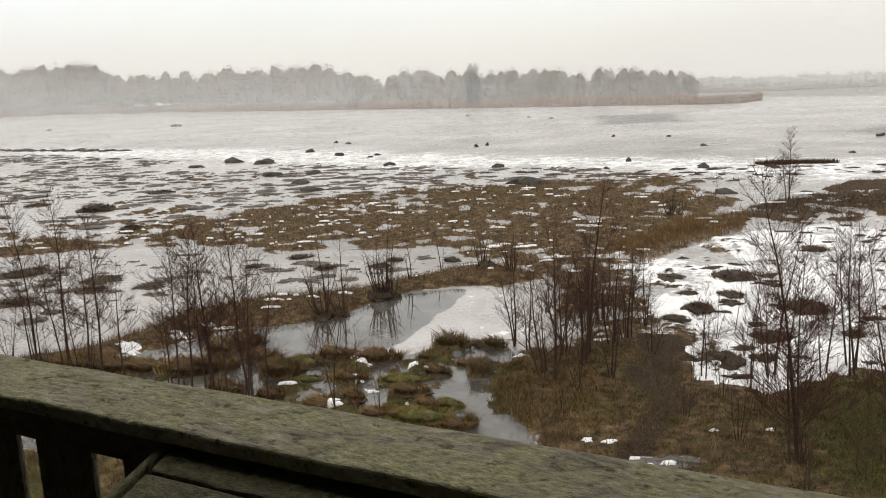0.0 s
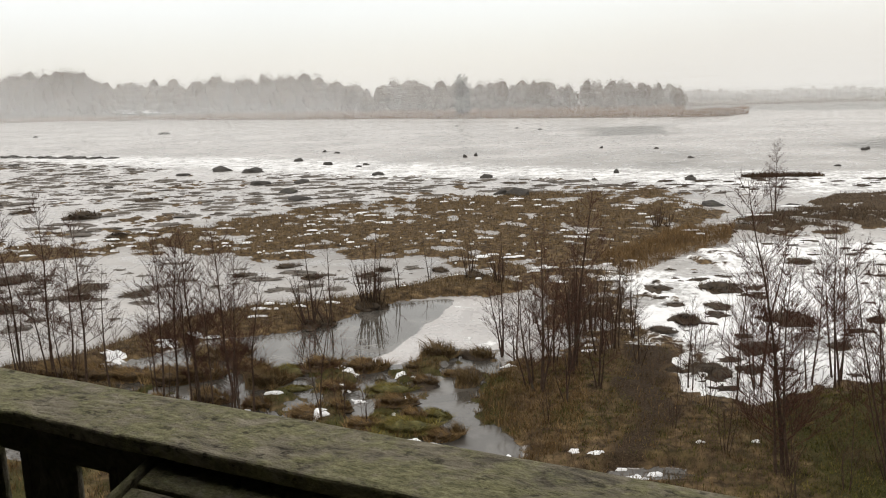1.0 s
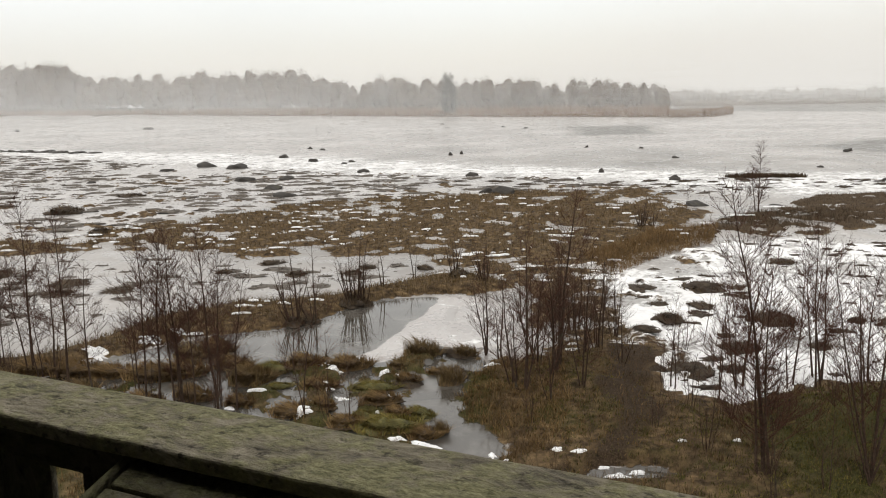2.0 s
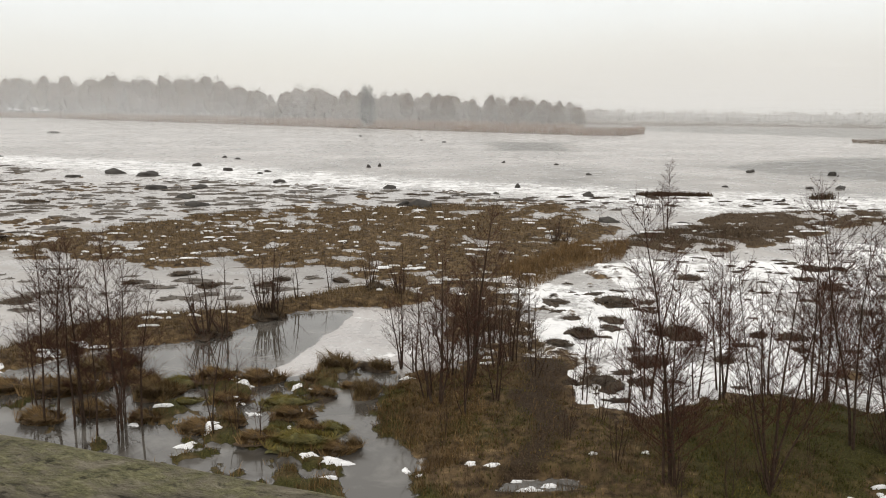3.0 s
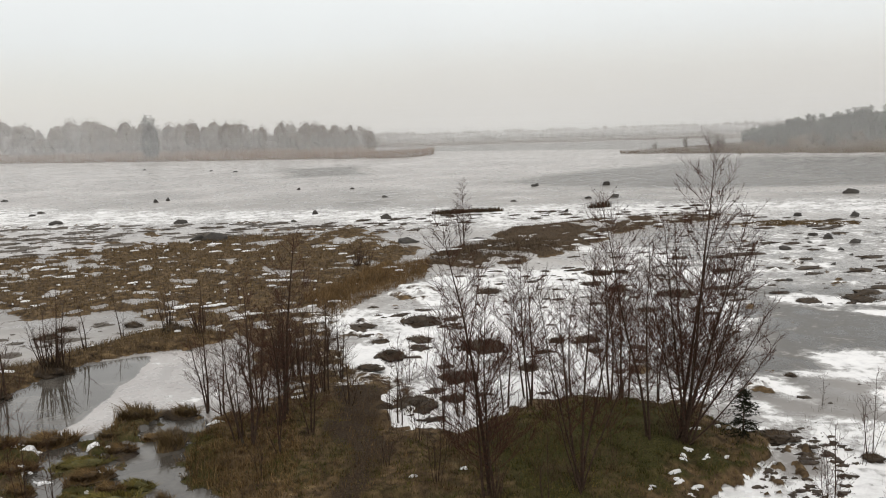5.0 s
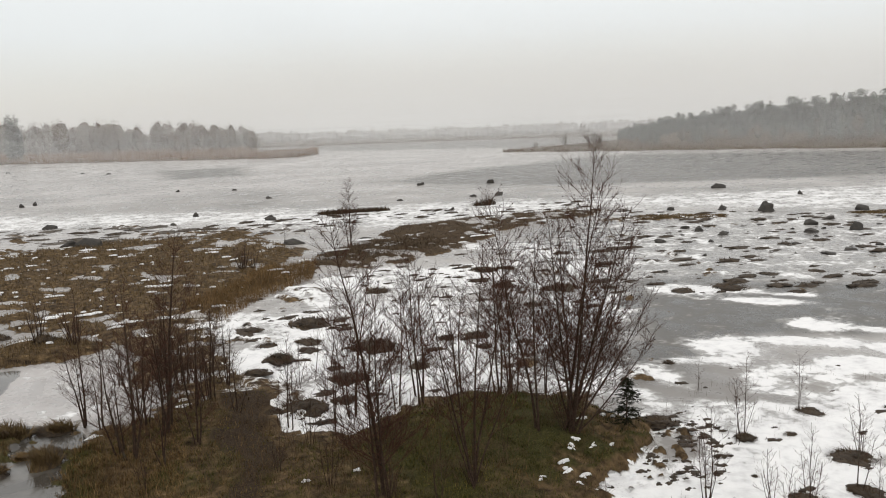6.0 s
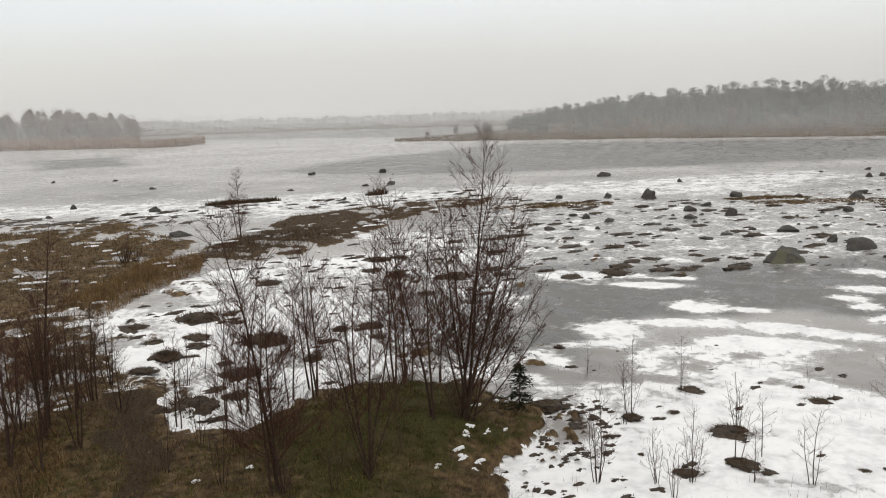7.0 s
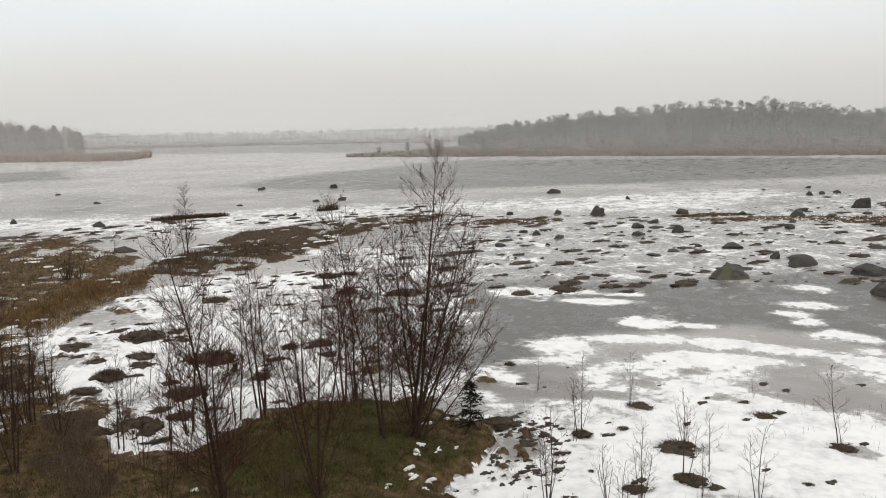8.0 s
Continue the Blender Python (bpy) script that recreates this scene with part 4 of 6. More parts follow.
def far_wood(name, places, label, mat, kind_of="bare", seed=3, fine=1.0):
    """Trees of a far wood: trunk and crown of many small twig sprays."""
    rs = np.random.RandomState(seed)
    tri = []
    px, py = np.array([p[0] for p in places]), np.array([p[1] for p in places])
    ground = lay_of_land(px, py)[0]
    for (x, y, tall), z0 in zip(places, ground - 0.3):
        tall = tall - z0
        lean = rs.uniform(-0.05, 0.05, 2) * tall
        r = 0.012 * tall + 0.05
        foot = np.array([[x - r, y, z0], [x + r, y, z0], [x, y - r, z0]])
        tip = np.array([x + lean[0], y + lean[1], z0 + tall * 0.92])
        tri.append(np.array([[foot[0], foot[1], tip], [foot[1], foot[2], tip], [foot[2], foot[0], tip]]))
        if kind_of == "pine":
            n = 560
            g, q = rs.uniform(0, 6.283, 70), rs.rand(70)
            h = 0.03 + 0.97 * q ** 0.85
            rad = tall * 0.15 * np.sqrt(np.clip(1.02 - ((h - 0.42) / 0.60) ** 2, 0.03, 1)) * np.sqrt(rs.rand(70))
            c = np.stack([x + lean[0] * h + rad * np.cos(g), y + lean[1] * h + rad * np.sin(g), z0 + tall * h * 0.97], -1)
            c = np.repeat(c, 8, 0) + rs.normal(0, 0.24, (n, 3)) * np.array([1.3, 1.3, 0.7])
            d = rs.normal(0, 0.22, (n, 3))
            w = np.full(n, 0.10)
            knot = LIGHT_HULL * rs.uniform(0.65, 0.95, (len(LIGHT_HULL), 1))
            knot = np.stack([x + lean[0] * 0.5 + 0.115 * tall * knot[:, 0], y + lean[1] * 0.5 + 0.115 * tall * knot[:, 1], z0 + tall * (0.44 + 0.46 * knot[:, 2])], -1)
            tri.append(knot[LIGHT_FACES])
        elif kind_of == "spruce":
            n = 420
            h = rs.uniform(0.03, 1.0, n)
            rad = tall * 0.24 * (1 - h) + 0.15
            g = rs.uniform(0, 6.283, n)
            c = np.stack([np.full(n, x), np.full(n, y), z0 + tall * h], -1)
            d = np.stack([np.cos(g) * rad, np.sin(g) * rad, -0.25 * rad], -1)
            w = np.full(n, 0.3)
        else:
            n = int((420 + tall * 24) * fine)
            wide = rs.uniform(0.21, 0.34) * tall
            q = rs.normal(0, 1, (n, 3))
            q = q / np.linalg.norm(q, axis=1)[:, None] * (0.50 + 0.34 * rs.rand(n) ** 1.2)[:, None]
            h = 0.52 + 0.44 * q[:, 2]
            c = np.stack([x + lean[0] * h + wide * q[:, 0], y + lean[1] * h + wide * q[:, 1], z0 + tall * h], -1)
            d = rs.normal(0, 0.42, (n, 3)) * (0.3 + tall / 45) + np.array([0, 0, 0.12])
            w = rs.uniform(0.03, 0.075, n) * (0.6 + tall / 22)
            # the close-grown inner twigs read as one uneven mass at this distance
            turn = rs.uniform(0, 6.28, 4)
            swell = 0.66 + 0.09 * np.sin(3.3 * HULL[:, 0] + turn[0]) + 0.08 * np.sin(4.1 * HULL[:, 1] + turn[1]) + 0.07 * np.sin(6.3 * HULL[:, 0] + 4.2 * HULL[:, 1] + 2.0 * HULL[:, 2] + turn[2])
            knot = HULL * (swell + rs.uniform(-0.05, 0.05, len(HULL)))[:, None]
            knot = np.stack([x + lean[0] * 0.5 + wide * knot[:, 0], y + lean[1] * 0.5 + wide * knot[:, 1], z0 + tall * (0.50 + 0.44 * knot[:, 2])], -1)
            tri.append(knot[HULL_FACES])
        side = np.cross(d, rs.uniform(-1, 1, (n, 3)))
        side = side / (np.linalg.norm(side, axis=1)[:, None] + 1e-9) * w[:, None]
        tri.append(np.stack([c - side, c + side, c + d], 1))
    v = np.concatenate(tri).reshape(-1, 3)
    f = np.arange(len(v)).reshape(-1, 3)
    ob = new(name, mesh_of(name, v, f, mat))
    return tagged(ob, label, "woods", kind="stuff")


def along(line, n, back, seed, tall_at, jitter=0.16):
    """Places behind a shore line, with the height of the wood there."""
    rs = np.random.RandomState(seed)
    p = np.array(line, float)
    seg = np.hypot(*np.diff(p[:, :2], axis=0).T)
    s = np.concatenate([[0], np.cumsum(seg)])
    out = []
    for i in range(n):
        u = s[-1] * (i + rs.rand()) / n
        q = np.array([np.interp(u, s, p[:, k]) for k in range(p.shape[1])])
        d = rs.uniform(*back)
        way = q[:2] / np.hypot(*q[:2])
        out.append((q[0] + way[0] * d, q[1] + way[1] * d, max(2.0, 8.4 + (q[2] * rs.uniform(1 - 2.2 * jitter, 1 + 0.5 * jitter) - 8.4) * (1 + d / np.hypot(q[0], q[1])))))
    return out


# x, y and the height of the wood's top there
LEFT_SHORE = [(-430, 540, 24), (-300, 485, 30), (-216, 437, 29.5), (-190, 420, 22), (-172, 406, 20.5), (-118, 366, 20.5), (-69, 324, 19.5), (-50, 307, 14), (-35, 296, 15), (-8, 274, 13), (19, 254, 12.4), (38, 239, 11.6), (46, 234, 10.4), (52, 229, 9.8)]
RIGHT_SHORE = [(126, 168, 5), (133, 160, 7.6), (145, 144, 10.2), (157, 128, 12.1), (170, 111, 12.5), (180, 98, 10.4), (196, 76, 10), (214, 50, 11), (240, 20, 11)]
far_wood("far_wood", along(LEFT_SHORE, 540, (18, 70), 5, None, 0.24), "bare grey wood on a far shore, fading in mist", M_FARTWIG, "bare", 3)
far_wood("far_pines", along(RIGHT_SHORE, 440, (8, 60), 8, None, 0.10), "dark pine wood on a low headland across the ice", M_PINE, "pine", 4)
far_wood("far_birches", along([(112, 185, 3.5), (126, 168, 5.0), (178, 102, 9), (200, 72, 8)], 26, (6, 20), 12, None), "pale bare birches at the edge of the pine wood", M_FARTWIG, "bare", 6)
far_wood("far_spruce", [(-8.2, 276, 15.2), (-9.8, 277, 14), (-6.8, 277, 13.4), (-8.6, 278, 14.2)], "lone dark conifers among bare trees on a far shore", M_SPRUCE, "pine", 7)
far_wood("far_ridge", along([(-60, 470, 9.4), (0, 410, 9.0), (54, 350, 8.0), (104, 334, 7.4), (161, 306, 7.2), (213, 277, 7.8), (278, 261, 8.6)], 420, (4, 50), 21, None, 0.10), "distant wooded shore almost lost in mist", M_FARTWIG, "bare", 9, 0.4)


def reed_belt(name, line, n, back, lo, hi, seed, label, mat=None, w=0.10):
    rs = np.random.RandomState(seed)
    pts = along([(x, y, 3) for x, y in line], n, back, seed, None)
    x, y = np.array([p[0] for p in pts]), np.array([p[1] for p in pts])
    z = lay_of_land(x, y)[0]
    me = blades(name, x, y, z, rs.uniform(lo, hi, n), rs.uniform(0.5, 1.3, n) * w, mat or M_REED, 0.22, seed)
    return tagged(new(name, me), label, "reeds", kind="stuff")


reed_belt("reed_belt", [(-430, 524), (-288, 472), (-159, 402), (-60, 317), (-9, 273), (33, 239), (51, 225)], 26000, (-1, 48), 1.3, 2.6, 31, "belt of dry brown reeds along a far shore", None, 0.22)
reed_belt("reed_belt", [(51, 224), (58, 223), (66, 231), (73, 243), (74.5, 256)], 4000, (-1, 9), 1.2, 2.0, 32, "dry brown reeds on a narrow spit", None, 0.16)
reed_belt("reed_belt", [(105, 188), (112, 177), (129, 155), (152, 124), (176, 91), (196, 66), (225, 24)], 9000, (-1, 14), 0.35, 0.8, 33, "belt of dry brown reeds along a headland", M_SHORE_REED, 0.16)


def far_cabin(x, y, seed):
    """A small cabin among the trees with snow on its roof."""
    rs = random.Random(seed)
    z = height(x, y)
    top = tagged(new("cabin"), "small dark cabin with a snowy roof among bare trees", "cabin", "cabins on the far shore")
    top.matrix_basis = pose(x, y, z, 0, 0, math.degrees(math.atan2(-x, y)) + rs.uniform(-15, 15))
    w, d, h, r = rs.uniform(5, 8), 4.5, 2.6, 1.3
    bm = bmesh.new()
    box(bm, (w, d, h), pose(0, 0, h / 2))
    me = bpy.data.meshes.new("wall")
    bm.to_mesh(me)
    bm.free()
    me.materials.append(M_BARK)
    part("wall", me, top)
    e, k = w / 2 + 0.4, d / 2 + 0.4
    v = [(-e, -k, h), (e, -k, h), (e, 0, h + r), (-e, 0, h + r), (-e, k, h), (e, k, h)]
    v += [(a, b, c + 0.25) for a, b, c in v]
    f = [(0, 1, 2, 3), (3, 2, 5, 4), (6, 9, 8, 7), (9, 10, 11, 8), (0, 6, 7, 1), (4, 5, 11, 10), (0, 3, 9, 6), (3, 4, 10, 9), (1, 7, 8, 2), (2, 8, 11, 5)]
    part("roof", mesh_of("roof", v, f, M_SNOW), top, "snow-covered gable roof")


for i, (x, y) in enumerate(((-197, 447), (-187, 441), (-173, 429), (-50.5, 345), (-47, 338))):
    far_cabin(x, y, i)

# ---- rocks on the ice: x, y, width, height ----
FAR_ROCKS = [(-87.5, 223.5, 2.9, 0.8), (-8.2, 212, 1.15, 0.6), (6.3, 192, 1.0, 0.4), (10.8, 182, 1.0, 0.4), (-126, 228, 1.4, 0.7), (-3.3, 111, 0.6, 0.55), (-1.9, 112.6, 0.55, 0.65), (15.7, 120.5, 0.8, 0.4), (22.6, 116.4, 0.65, 0.32), (23.4, 100, 0.85, 0.3), (12.5, 84.8, 0.8, 0.6), (53.4, 99.9, 1.2, 0.7), (45.6, 83.7, 1.55, 0.5), (44.8, 103.9, 0.9, 0.46), (42.6, 84, 0.9, 0.32), (34.6, 73.1, 0.76, 0.33), (67.9, 72.9, 1.8, 0.67), (67.9, 61.6, 0.5, 0.55), (87, 58, 0.7, 0.25), (93, 56, 0.9, 0.37), (84.6, 50.9, 0.95, 0.7), (86.7, 50.6, 0.8, 0.5), (89.7, 50.6, 1.25, 0.42)]
SHORE_ROCKS = [(18.2, 78.3, 1.3, 0.45), (-0.4, 83.9, 1.25, 0.5), (9.6, 78.8, 0.65, 0.3), (-25.8, 112.5, 1.4, 0.62), (-20.5, 105, 1.3, 0.58), (-15.9, 100.8, 0.85, 0.3), (-15.3, 103.6, 0.85, 0.35), (-12.1, 89.8, 1.45, 0.5), (-25.7, 130, 1.05, 0.45), (-23.1, 126.5, 0.85, 0.35), (-32.6, 100.8, 2.5, 0.9), (-27.8, 97.6, 2.7, 0.8), (-23.2, 83, 2.3, 0.6), (-18.4, 75.1, 2.1, 0.6), (-15.9, 69.7, 2.1, 0.55), (-19, 83.8, 1.7, 0.55), (0.9, 69.6, 1.9, 0.66), (2.2, 68.5, 1.85, 0.74), (15.6, 60.2, 1.7, 0.5)]
ROW_ROCKS = [(-69.3, 119, 1.9, 0.5), (-35.7, 95.8, 1.8, 0.4), (-39.1, 83.9, 1.1, 0.3), (20.7, 58.9, 1.2, 0.25), (34.4, 85.7, 0.9, 0.25), (45.5, 105, 1.5, 0.46), (17.9, 76.6, 1.0, 0.4), (23.5, 100.7, 0.7, 0.28)]
BAY_ROCKS = [(54.7, 53.4, 1.75, 1.13), (49.1, 58.9, 0.72, 0.46), (52.8, 56.5, 0.94, 0.57), (61.1, 49, 1.48, 0.58), (50.5, 45.2, 1.2, 0.55), (54.1, 46.5, 1.35, 0.38), (50.5, 41.2, 0.88, 0.8), (47.4, 42.3, 1.28, 0.39), (41.9, 47.4, 0.85, 0.51), (42, 49, 0.78, 0.3), (41.9, 45, 1.0, 0.37), (36.3, 44.8, 0.93, 0.31), (47.2, 34.2, 1.8, 0.47), (45.4, 30, 1.1, 0.55), (44.5, 27.8, 2.5, 0.75), (44.7, 23.8, 2.1, 0.75), (39.9, 20.8, 1.3, 0.7), (76.3, 40.8, 2.35, 1.3), (66.5, 41.3, 2.1, 0.75), (58.7, 37.1, 1.15, 0.42)]
SMALL_ROCKS = [(39, 43.1, 0.55, 0.2), (38, 41.2, 0.45, 0.15), (43, 35.7, 0.9, 0.19), (42.5, 39.2, 0.62, 0.16), (50.7, 33.8, 0.66, 0.16), (53.7, 30.4, 0.83, 0.17), (53.9, 28.2, 1.65, 0.3), (41, 35.4, 1.1, 0.18), (46, 36, 0.8, 0.2), (53, 37.6, 0.7, 0.22), (39.6, 28.6, 0.9, 0.35), (37.2, 28.3, 0.7, 0.25), (64, 45, 1.0, 0.3), (70, 43, 1.6, 0.4), (62, 39, 0.9, 0.25), (72, 38, 1.2, 0.3), (66, 35, 0.8, 0.2)]
seed = 100
for rows, label, group in (
    (FAR_ROCKS, "dark rock standing out of the lake ice", "rocks far out on the ice"),
    (SHORE_ROCKS, "dark rock frozen in at the icy shore", "rocks along the shore"),
    (ROW_ROCKS, "low dark rock in a row at the ice edge", "rocks along the shore"),
    (BAY_ROCKS, "grey lichened boulder in the icy bay", "boulders in the bay"),
    (SMALL_ROCKS, "small flat rock just above the ice", "boulders in the bay"),
):
    for x, y, w, h in rows:
        seed += 1
        rock(x, y, w, h, seed, label, group, "boulder" if rows is BAY_ROCKS else "rock")
big = rock(38.4, 28.2, 3.1, 0.95, 305, "large mossy green-grey boulder in the icy bay", "boulders in the bay", "boulder")
big.data = big.data.copy()
big.data.materials[0] = M_MOSSROCK
rs = random.Random(54)
for i in range(24):
    k = (i + rs.uniform(-0.4, 0.4)) / 24
    rock(-96 + 37 * k, 146.5 - 17.2 * k + rs.uniform(-0.8, 0.8), rs.uniform(1.4, 3.4), rs.uniform(0.25, 0.6), 350 + i, "low dark rock in a row at the ice edge", "rocks along the shore")
rs = random.Random(55)
placed = 0
while placed < 55:
    x, y = rs.uniform(26, 92), rs.uniform(28, 64)
    if inside(BOULDERS, np.array([x]), np.array([y]))[0] > 0.5:
        w = rs.uniform(0.2, 0.6)
        rock(x, y, w, w * rs.uniform(0.15, 0.4), 400 + placed, "small dark rock showing through thin ice", "small rocks in the bay")
        placed += 1

# ---- sedge tussocks: x, y, width, height ----
SNOW_TUSSOCKS = [(8.5, 32.5, 1.2, 0.3), (6.8, 30.3, 1.05, 0.4), (9.4, 35.5, 2.0, 0.4), (10.9, 35.2, 1.2, 0.3), (10.5, 33.8, 0.9, 0.15), (10.5, 30.3, 1.8, 0.5), (8.1, 31.4, 0.75, 0.16), (8.4, 27.1, 1.3, 0.25), (6.2, 24.9, 1.7, 0.4), (7.5, 25.1, 0.9, 0.16), (13.4, 30.1, 0.65, 0.27), (14.5, 29.7, 1.3, 0.31), (14.1, 28.3, 0.8, 0.22), (11, 27.2, 0.8, 0.32), (20.4, 37.9, 1.2, 0.4), (21.7, 42.5, 1.6, 0.32), (20, 39.9, 1.2, 0.2), (22.6, 35.8, 2.0, 0.32), (19.4, 33.4, 1.0, 0.22), (23, 42.3, 1.0, 0.26), (14.4, 40.3, 1.4, 0.4), (6.8, 35.6, 1.3, 0.15), (7, 32.9, 0.9, 0.18), (5.7, 29, 1.0, 0.2)]
NEAR_TUSSOCKS = [(18.6, 17.4, 1.05, 0.25), (15.7, 16.8, 0.75, 0.35), (16.9, 16.4, 0.5, 0.16), (17, 14.6, 1.35, 0.26), (15.6, 13.1, 1.1, 0.23), (14.2, 13.6, 0.95, 0.2), (21.3, 15.6, 0.46, 0.18), (20.7, 14.6, 0.8, 0.18), (20.2, 12.1, 1.0, 0.2), (18.5, 23.1, 0.5, 0.3), (14.3, 16.2, 0.6, 0.15), (14.1, 14.9, 0.3, 0.12), (17.5, 11.3, 0.4, 0.12), (14.4, 18.7, 1.1, 0.34), (29.3, 31.4, 2.2, 0.3), (27, 32, 1.6, 0.26), (31.1, 28.9, 1.0, 0.22), (5.3, 25.1, 0.85, 0.4), (37, 29.9, 1.2, 0.2), (33.4, 33, 1.2, 0.2), (35.9, 32, 1.3, 0.2), (31.2, 39.6, 1.3, 0.2), (24.6, 34.7, 1.1, 0.22), (24.5, 40.5, 1.2, 0.2)]
MARSH_TUSSOCKS = [(-31, 62, 2.6, 0.9), (-24, 52.5, 1.4, 0.4), (-45, 60, 3.2, 0.5), (-38, 66, 2.0, 0.4), (-30, 72, 2.2, 0.45), (-2.6, 40.2, 1.0, 0.3), (-6.0, 39.4, 1.1, 0.28), (-5.4, 40.6, 1.0, 0.25), (-8.6, 39.2, 1.1, 0.3), (-12.2, 40, 1.0, 0.25), (-10.5, 42, 1.4, 0.25), (-19, 38, 2.2, 0.2), (-16, 36.5, 1.5, 0.18), (-24, 40, 2.6, 0.22), (-21, 34, 2.0, 0.3), (-18.5, 36, 1.4, 0.3), (-1.7, 27.1, 1.3, 0.28), (-0.7, 26.9, 1.1, 0.28), (-6.9, 30.6, 0.9, 0.5), (-6.35, 30.9, 0.8, 0.45), (-5.1, 33.2, 1.0, 0.75), (-4.6, 33.3, 0.7, 0.5), (-0.9, 37.6, 0.9, 0.5), (-2.2, 24.3, 1.1, 0.3), (-0.8, 24.9, 1.1, 0.35)]
# mossy mounds standing in the melt water: x, y, width, height, kind
WATER_MOUNDS = [
    (-10.0, 25.0, 1.9, 0.30, "brown"), (-9.2, 25.2, 1.5, 0.34, "brown"), (-6.95, 24.4, 1.2, 0.32, "sedge"), (-8.9, 27.5, 1.3, 0.30, "brown"), (-9.5, 22.8, 1.3, 0.22, "brown"), (-9.6, 27.0, 1.2, 0.28, "sedge"),
    (-7.8, 25.8, 1.2, 0.30, "brown"), (-11.4, 25.2, 1.4, 0.26, "brown"), (-12.6, 25.4, 1.6, 0.28, "brown"), (-8.2, 23.2, 1.3, 0.26, "brown"), (-11.8, 23.9, 1.0, 0.2, "sedge"), (-13.9, 25.6, 1.6, 0.3, "brown"),
    (-1.90, 26.85, 1.24, 0.32, "sedge"), (-0.89, 24.08, 0.73, 0.34, "sedge"), (-0.47, 26.78, 0.77, 0.22, "sedge"), (-4.11, 25.67, 1.46, 0.28, "brown"), (-5.46, 25.57, 1.17, 0.25, "brown"), (-6.44, 25.51, 1.40, 0.22, "moss"),
    (-4.72, 23.85, 1.09, 0.20, "brown"), (-3.11, 23.88, 1.57, 0.16, "moss"), (-2.19, 24.32, 0.78, 0.20, "brown"), (-2.79, 22.47, 1.09, 0.20, "brown"), (-1.67, 21.79, 0.89, 0.20, "moss"), (-2.36, 20.63, 1.68, 0.26, "moss"),
    (-1.44, 20.40, 0.90, 0.20, "brown"), (-1.02, 20.60, 0.36, 0.20, "sedge"), (-5.09, 21.97, 1.25, 0.20, "brown"), (-6.87, 24.70, 1.30, 0.30, "brown"), (-4.29, 22.19, 0.66, 0.18, "brown"), (-5.95, 23.99, 0.89, 0.12, "moss"),
    (-3.48, 20.84, 0.93, 0.18, "brown"), (-3.14, 21.57, 0.64, 0.14, "moss"), (-2.57, 25.60, 0.67, 0.14, "sedge"), (-1.36, 25.03, 0.65, 0.14, "brown"), (-6.75, 22.68, 0.86, 0.20, "brown"), (-2.24, 21.54, 0.63, 0.18, "brown"),
]
TALL_KINDS = [tussock_thing(s) for s in (2, 5, 8, 13)]
FLAT_KINDS = [tussock_thing(s, None, None, (0.08, 0.36), 420) for s in (3, 6, 9)]
MOUND_KINDS = {
    "moss": [tussock_thing(s, M_TURFMOSS, M_MOSS, (0.08, 0.38), 1100) for s in (21, 24)],
    "brown": [tussock_thing(s, M_DRY, M_BROWNMOSS, (0.12, 0.55), 1000) for s in (27, 30)],
    "sedge": [tussock_thing(s, M_MEADOW, M_BROWNMOSS, (0.25, 0.75), 620) for s in (33, 36)],
}
used = set()


def put_tussock(src, m, label, group):
    """The first of a kind is moved to its place, later ones are copies."""
    ob = src if src.name not in used else copy_thing(src, Matrix())
    used.add(src.name)
    ob.matrix_basis = m
    return tagged(ob, label, "tussock", group)


rs = random.Random(77)
n = 0
for rows, label, group in (
    (SNOW_TUSSOCKS, "dark brown sedge tussock poking out of wet snow", "tussocks in the snow"),
    (NEAR_TUSSOCKS, "brown grassy tussock melted free of the snow", "tussocks in the snow"),
    (MARSH_TUSSOCKS, "brown sedge tussock standing in the frozen marsh", "tussocks in the marsh"),
):
    kinds = TALL_KINDS if rows is MARSH_TUSSOCKS else FLAT_KINDS
    for x, y, w, h in rows:
        w, h = (w * 0.85, h * 0.6) if rows is NEAR_TUSSOCKS else (w, h * 0.9)
        n += 1
        put_tussock(kinds[n % len(kinds)], pose(x, y, height(x, y) - 0.02, 0, 0, rs.uniform(0, 360)) @ Matrix.Diagonal((w, w * rs.uniform(0.75, 1.0), h * 1.15, 1)), label, group)
MOUND_LABELS = {"moss": "green-yellow moss cushion standing in melt water", "brown": "brown mossy grass hummock standing in melt water", "sedge": "spiky brown sedge tuft standing in melt water"}
for x, y, w, h, kind in WATER_MOUNDS:
    n += 1
    put_tussock(MOUND_KINDS[kind][n % 2], pose(x, y, height(x, y) - 0.03, 0, 0, rs.uniform(-20, 20)) @ Matrix.Diagonal((w, w * rs.uniform(0.55, 0.8), h * 2.0, 1)), MOUND_LABELS[kind], "hummocks in the melt water")


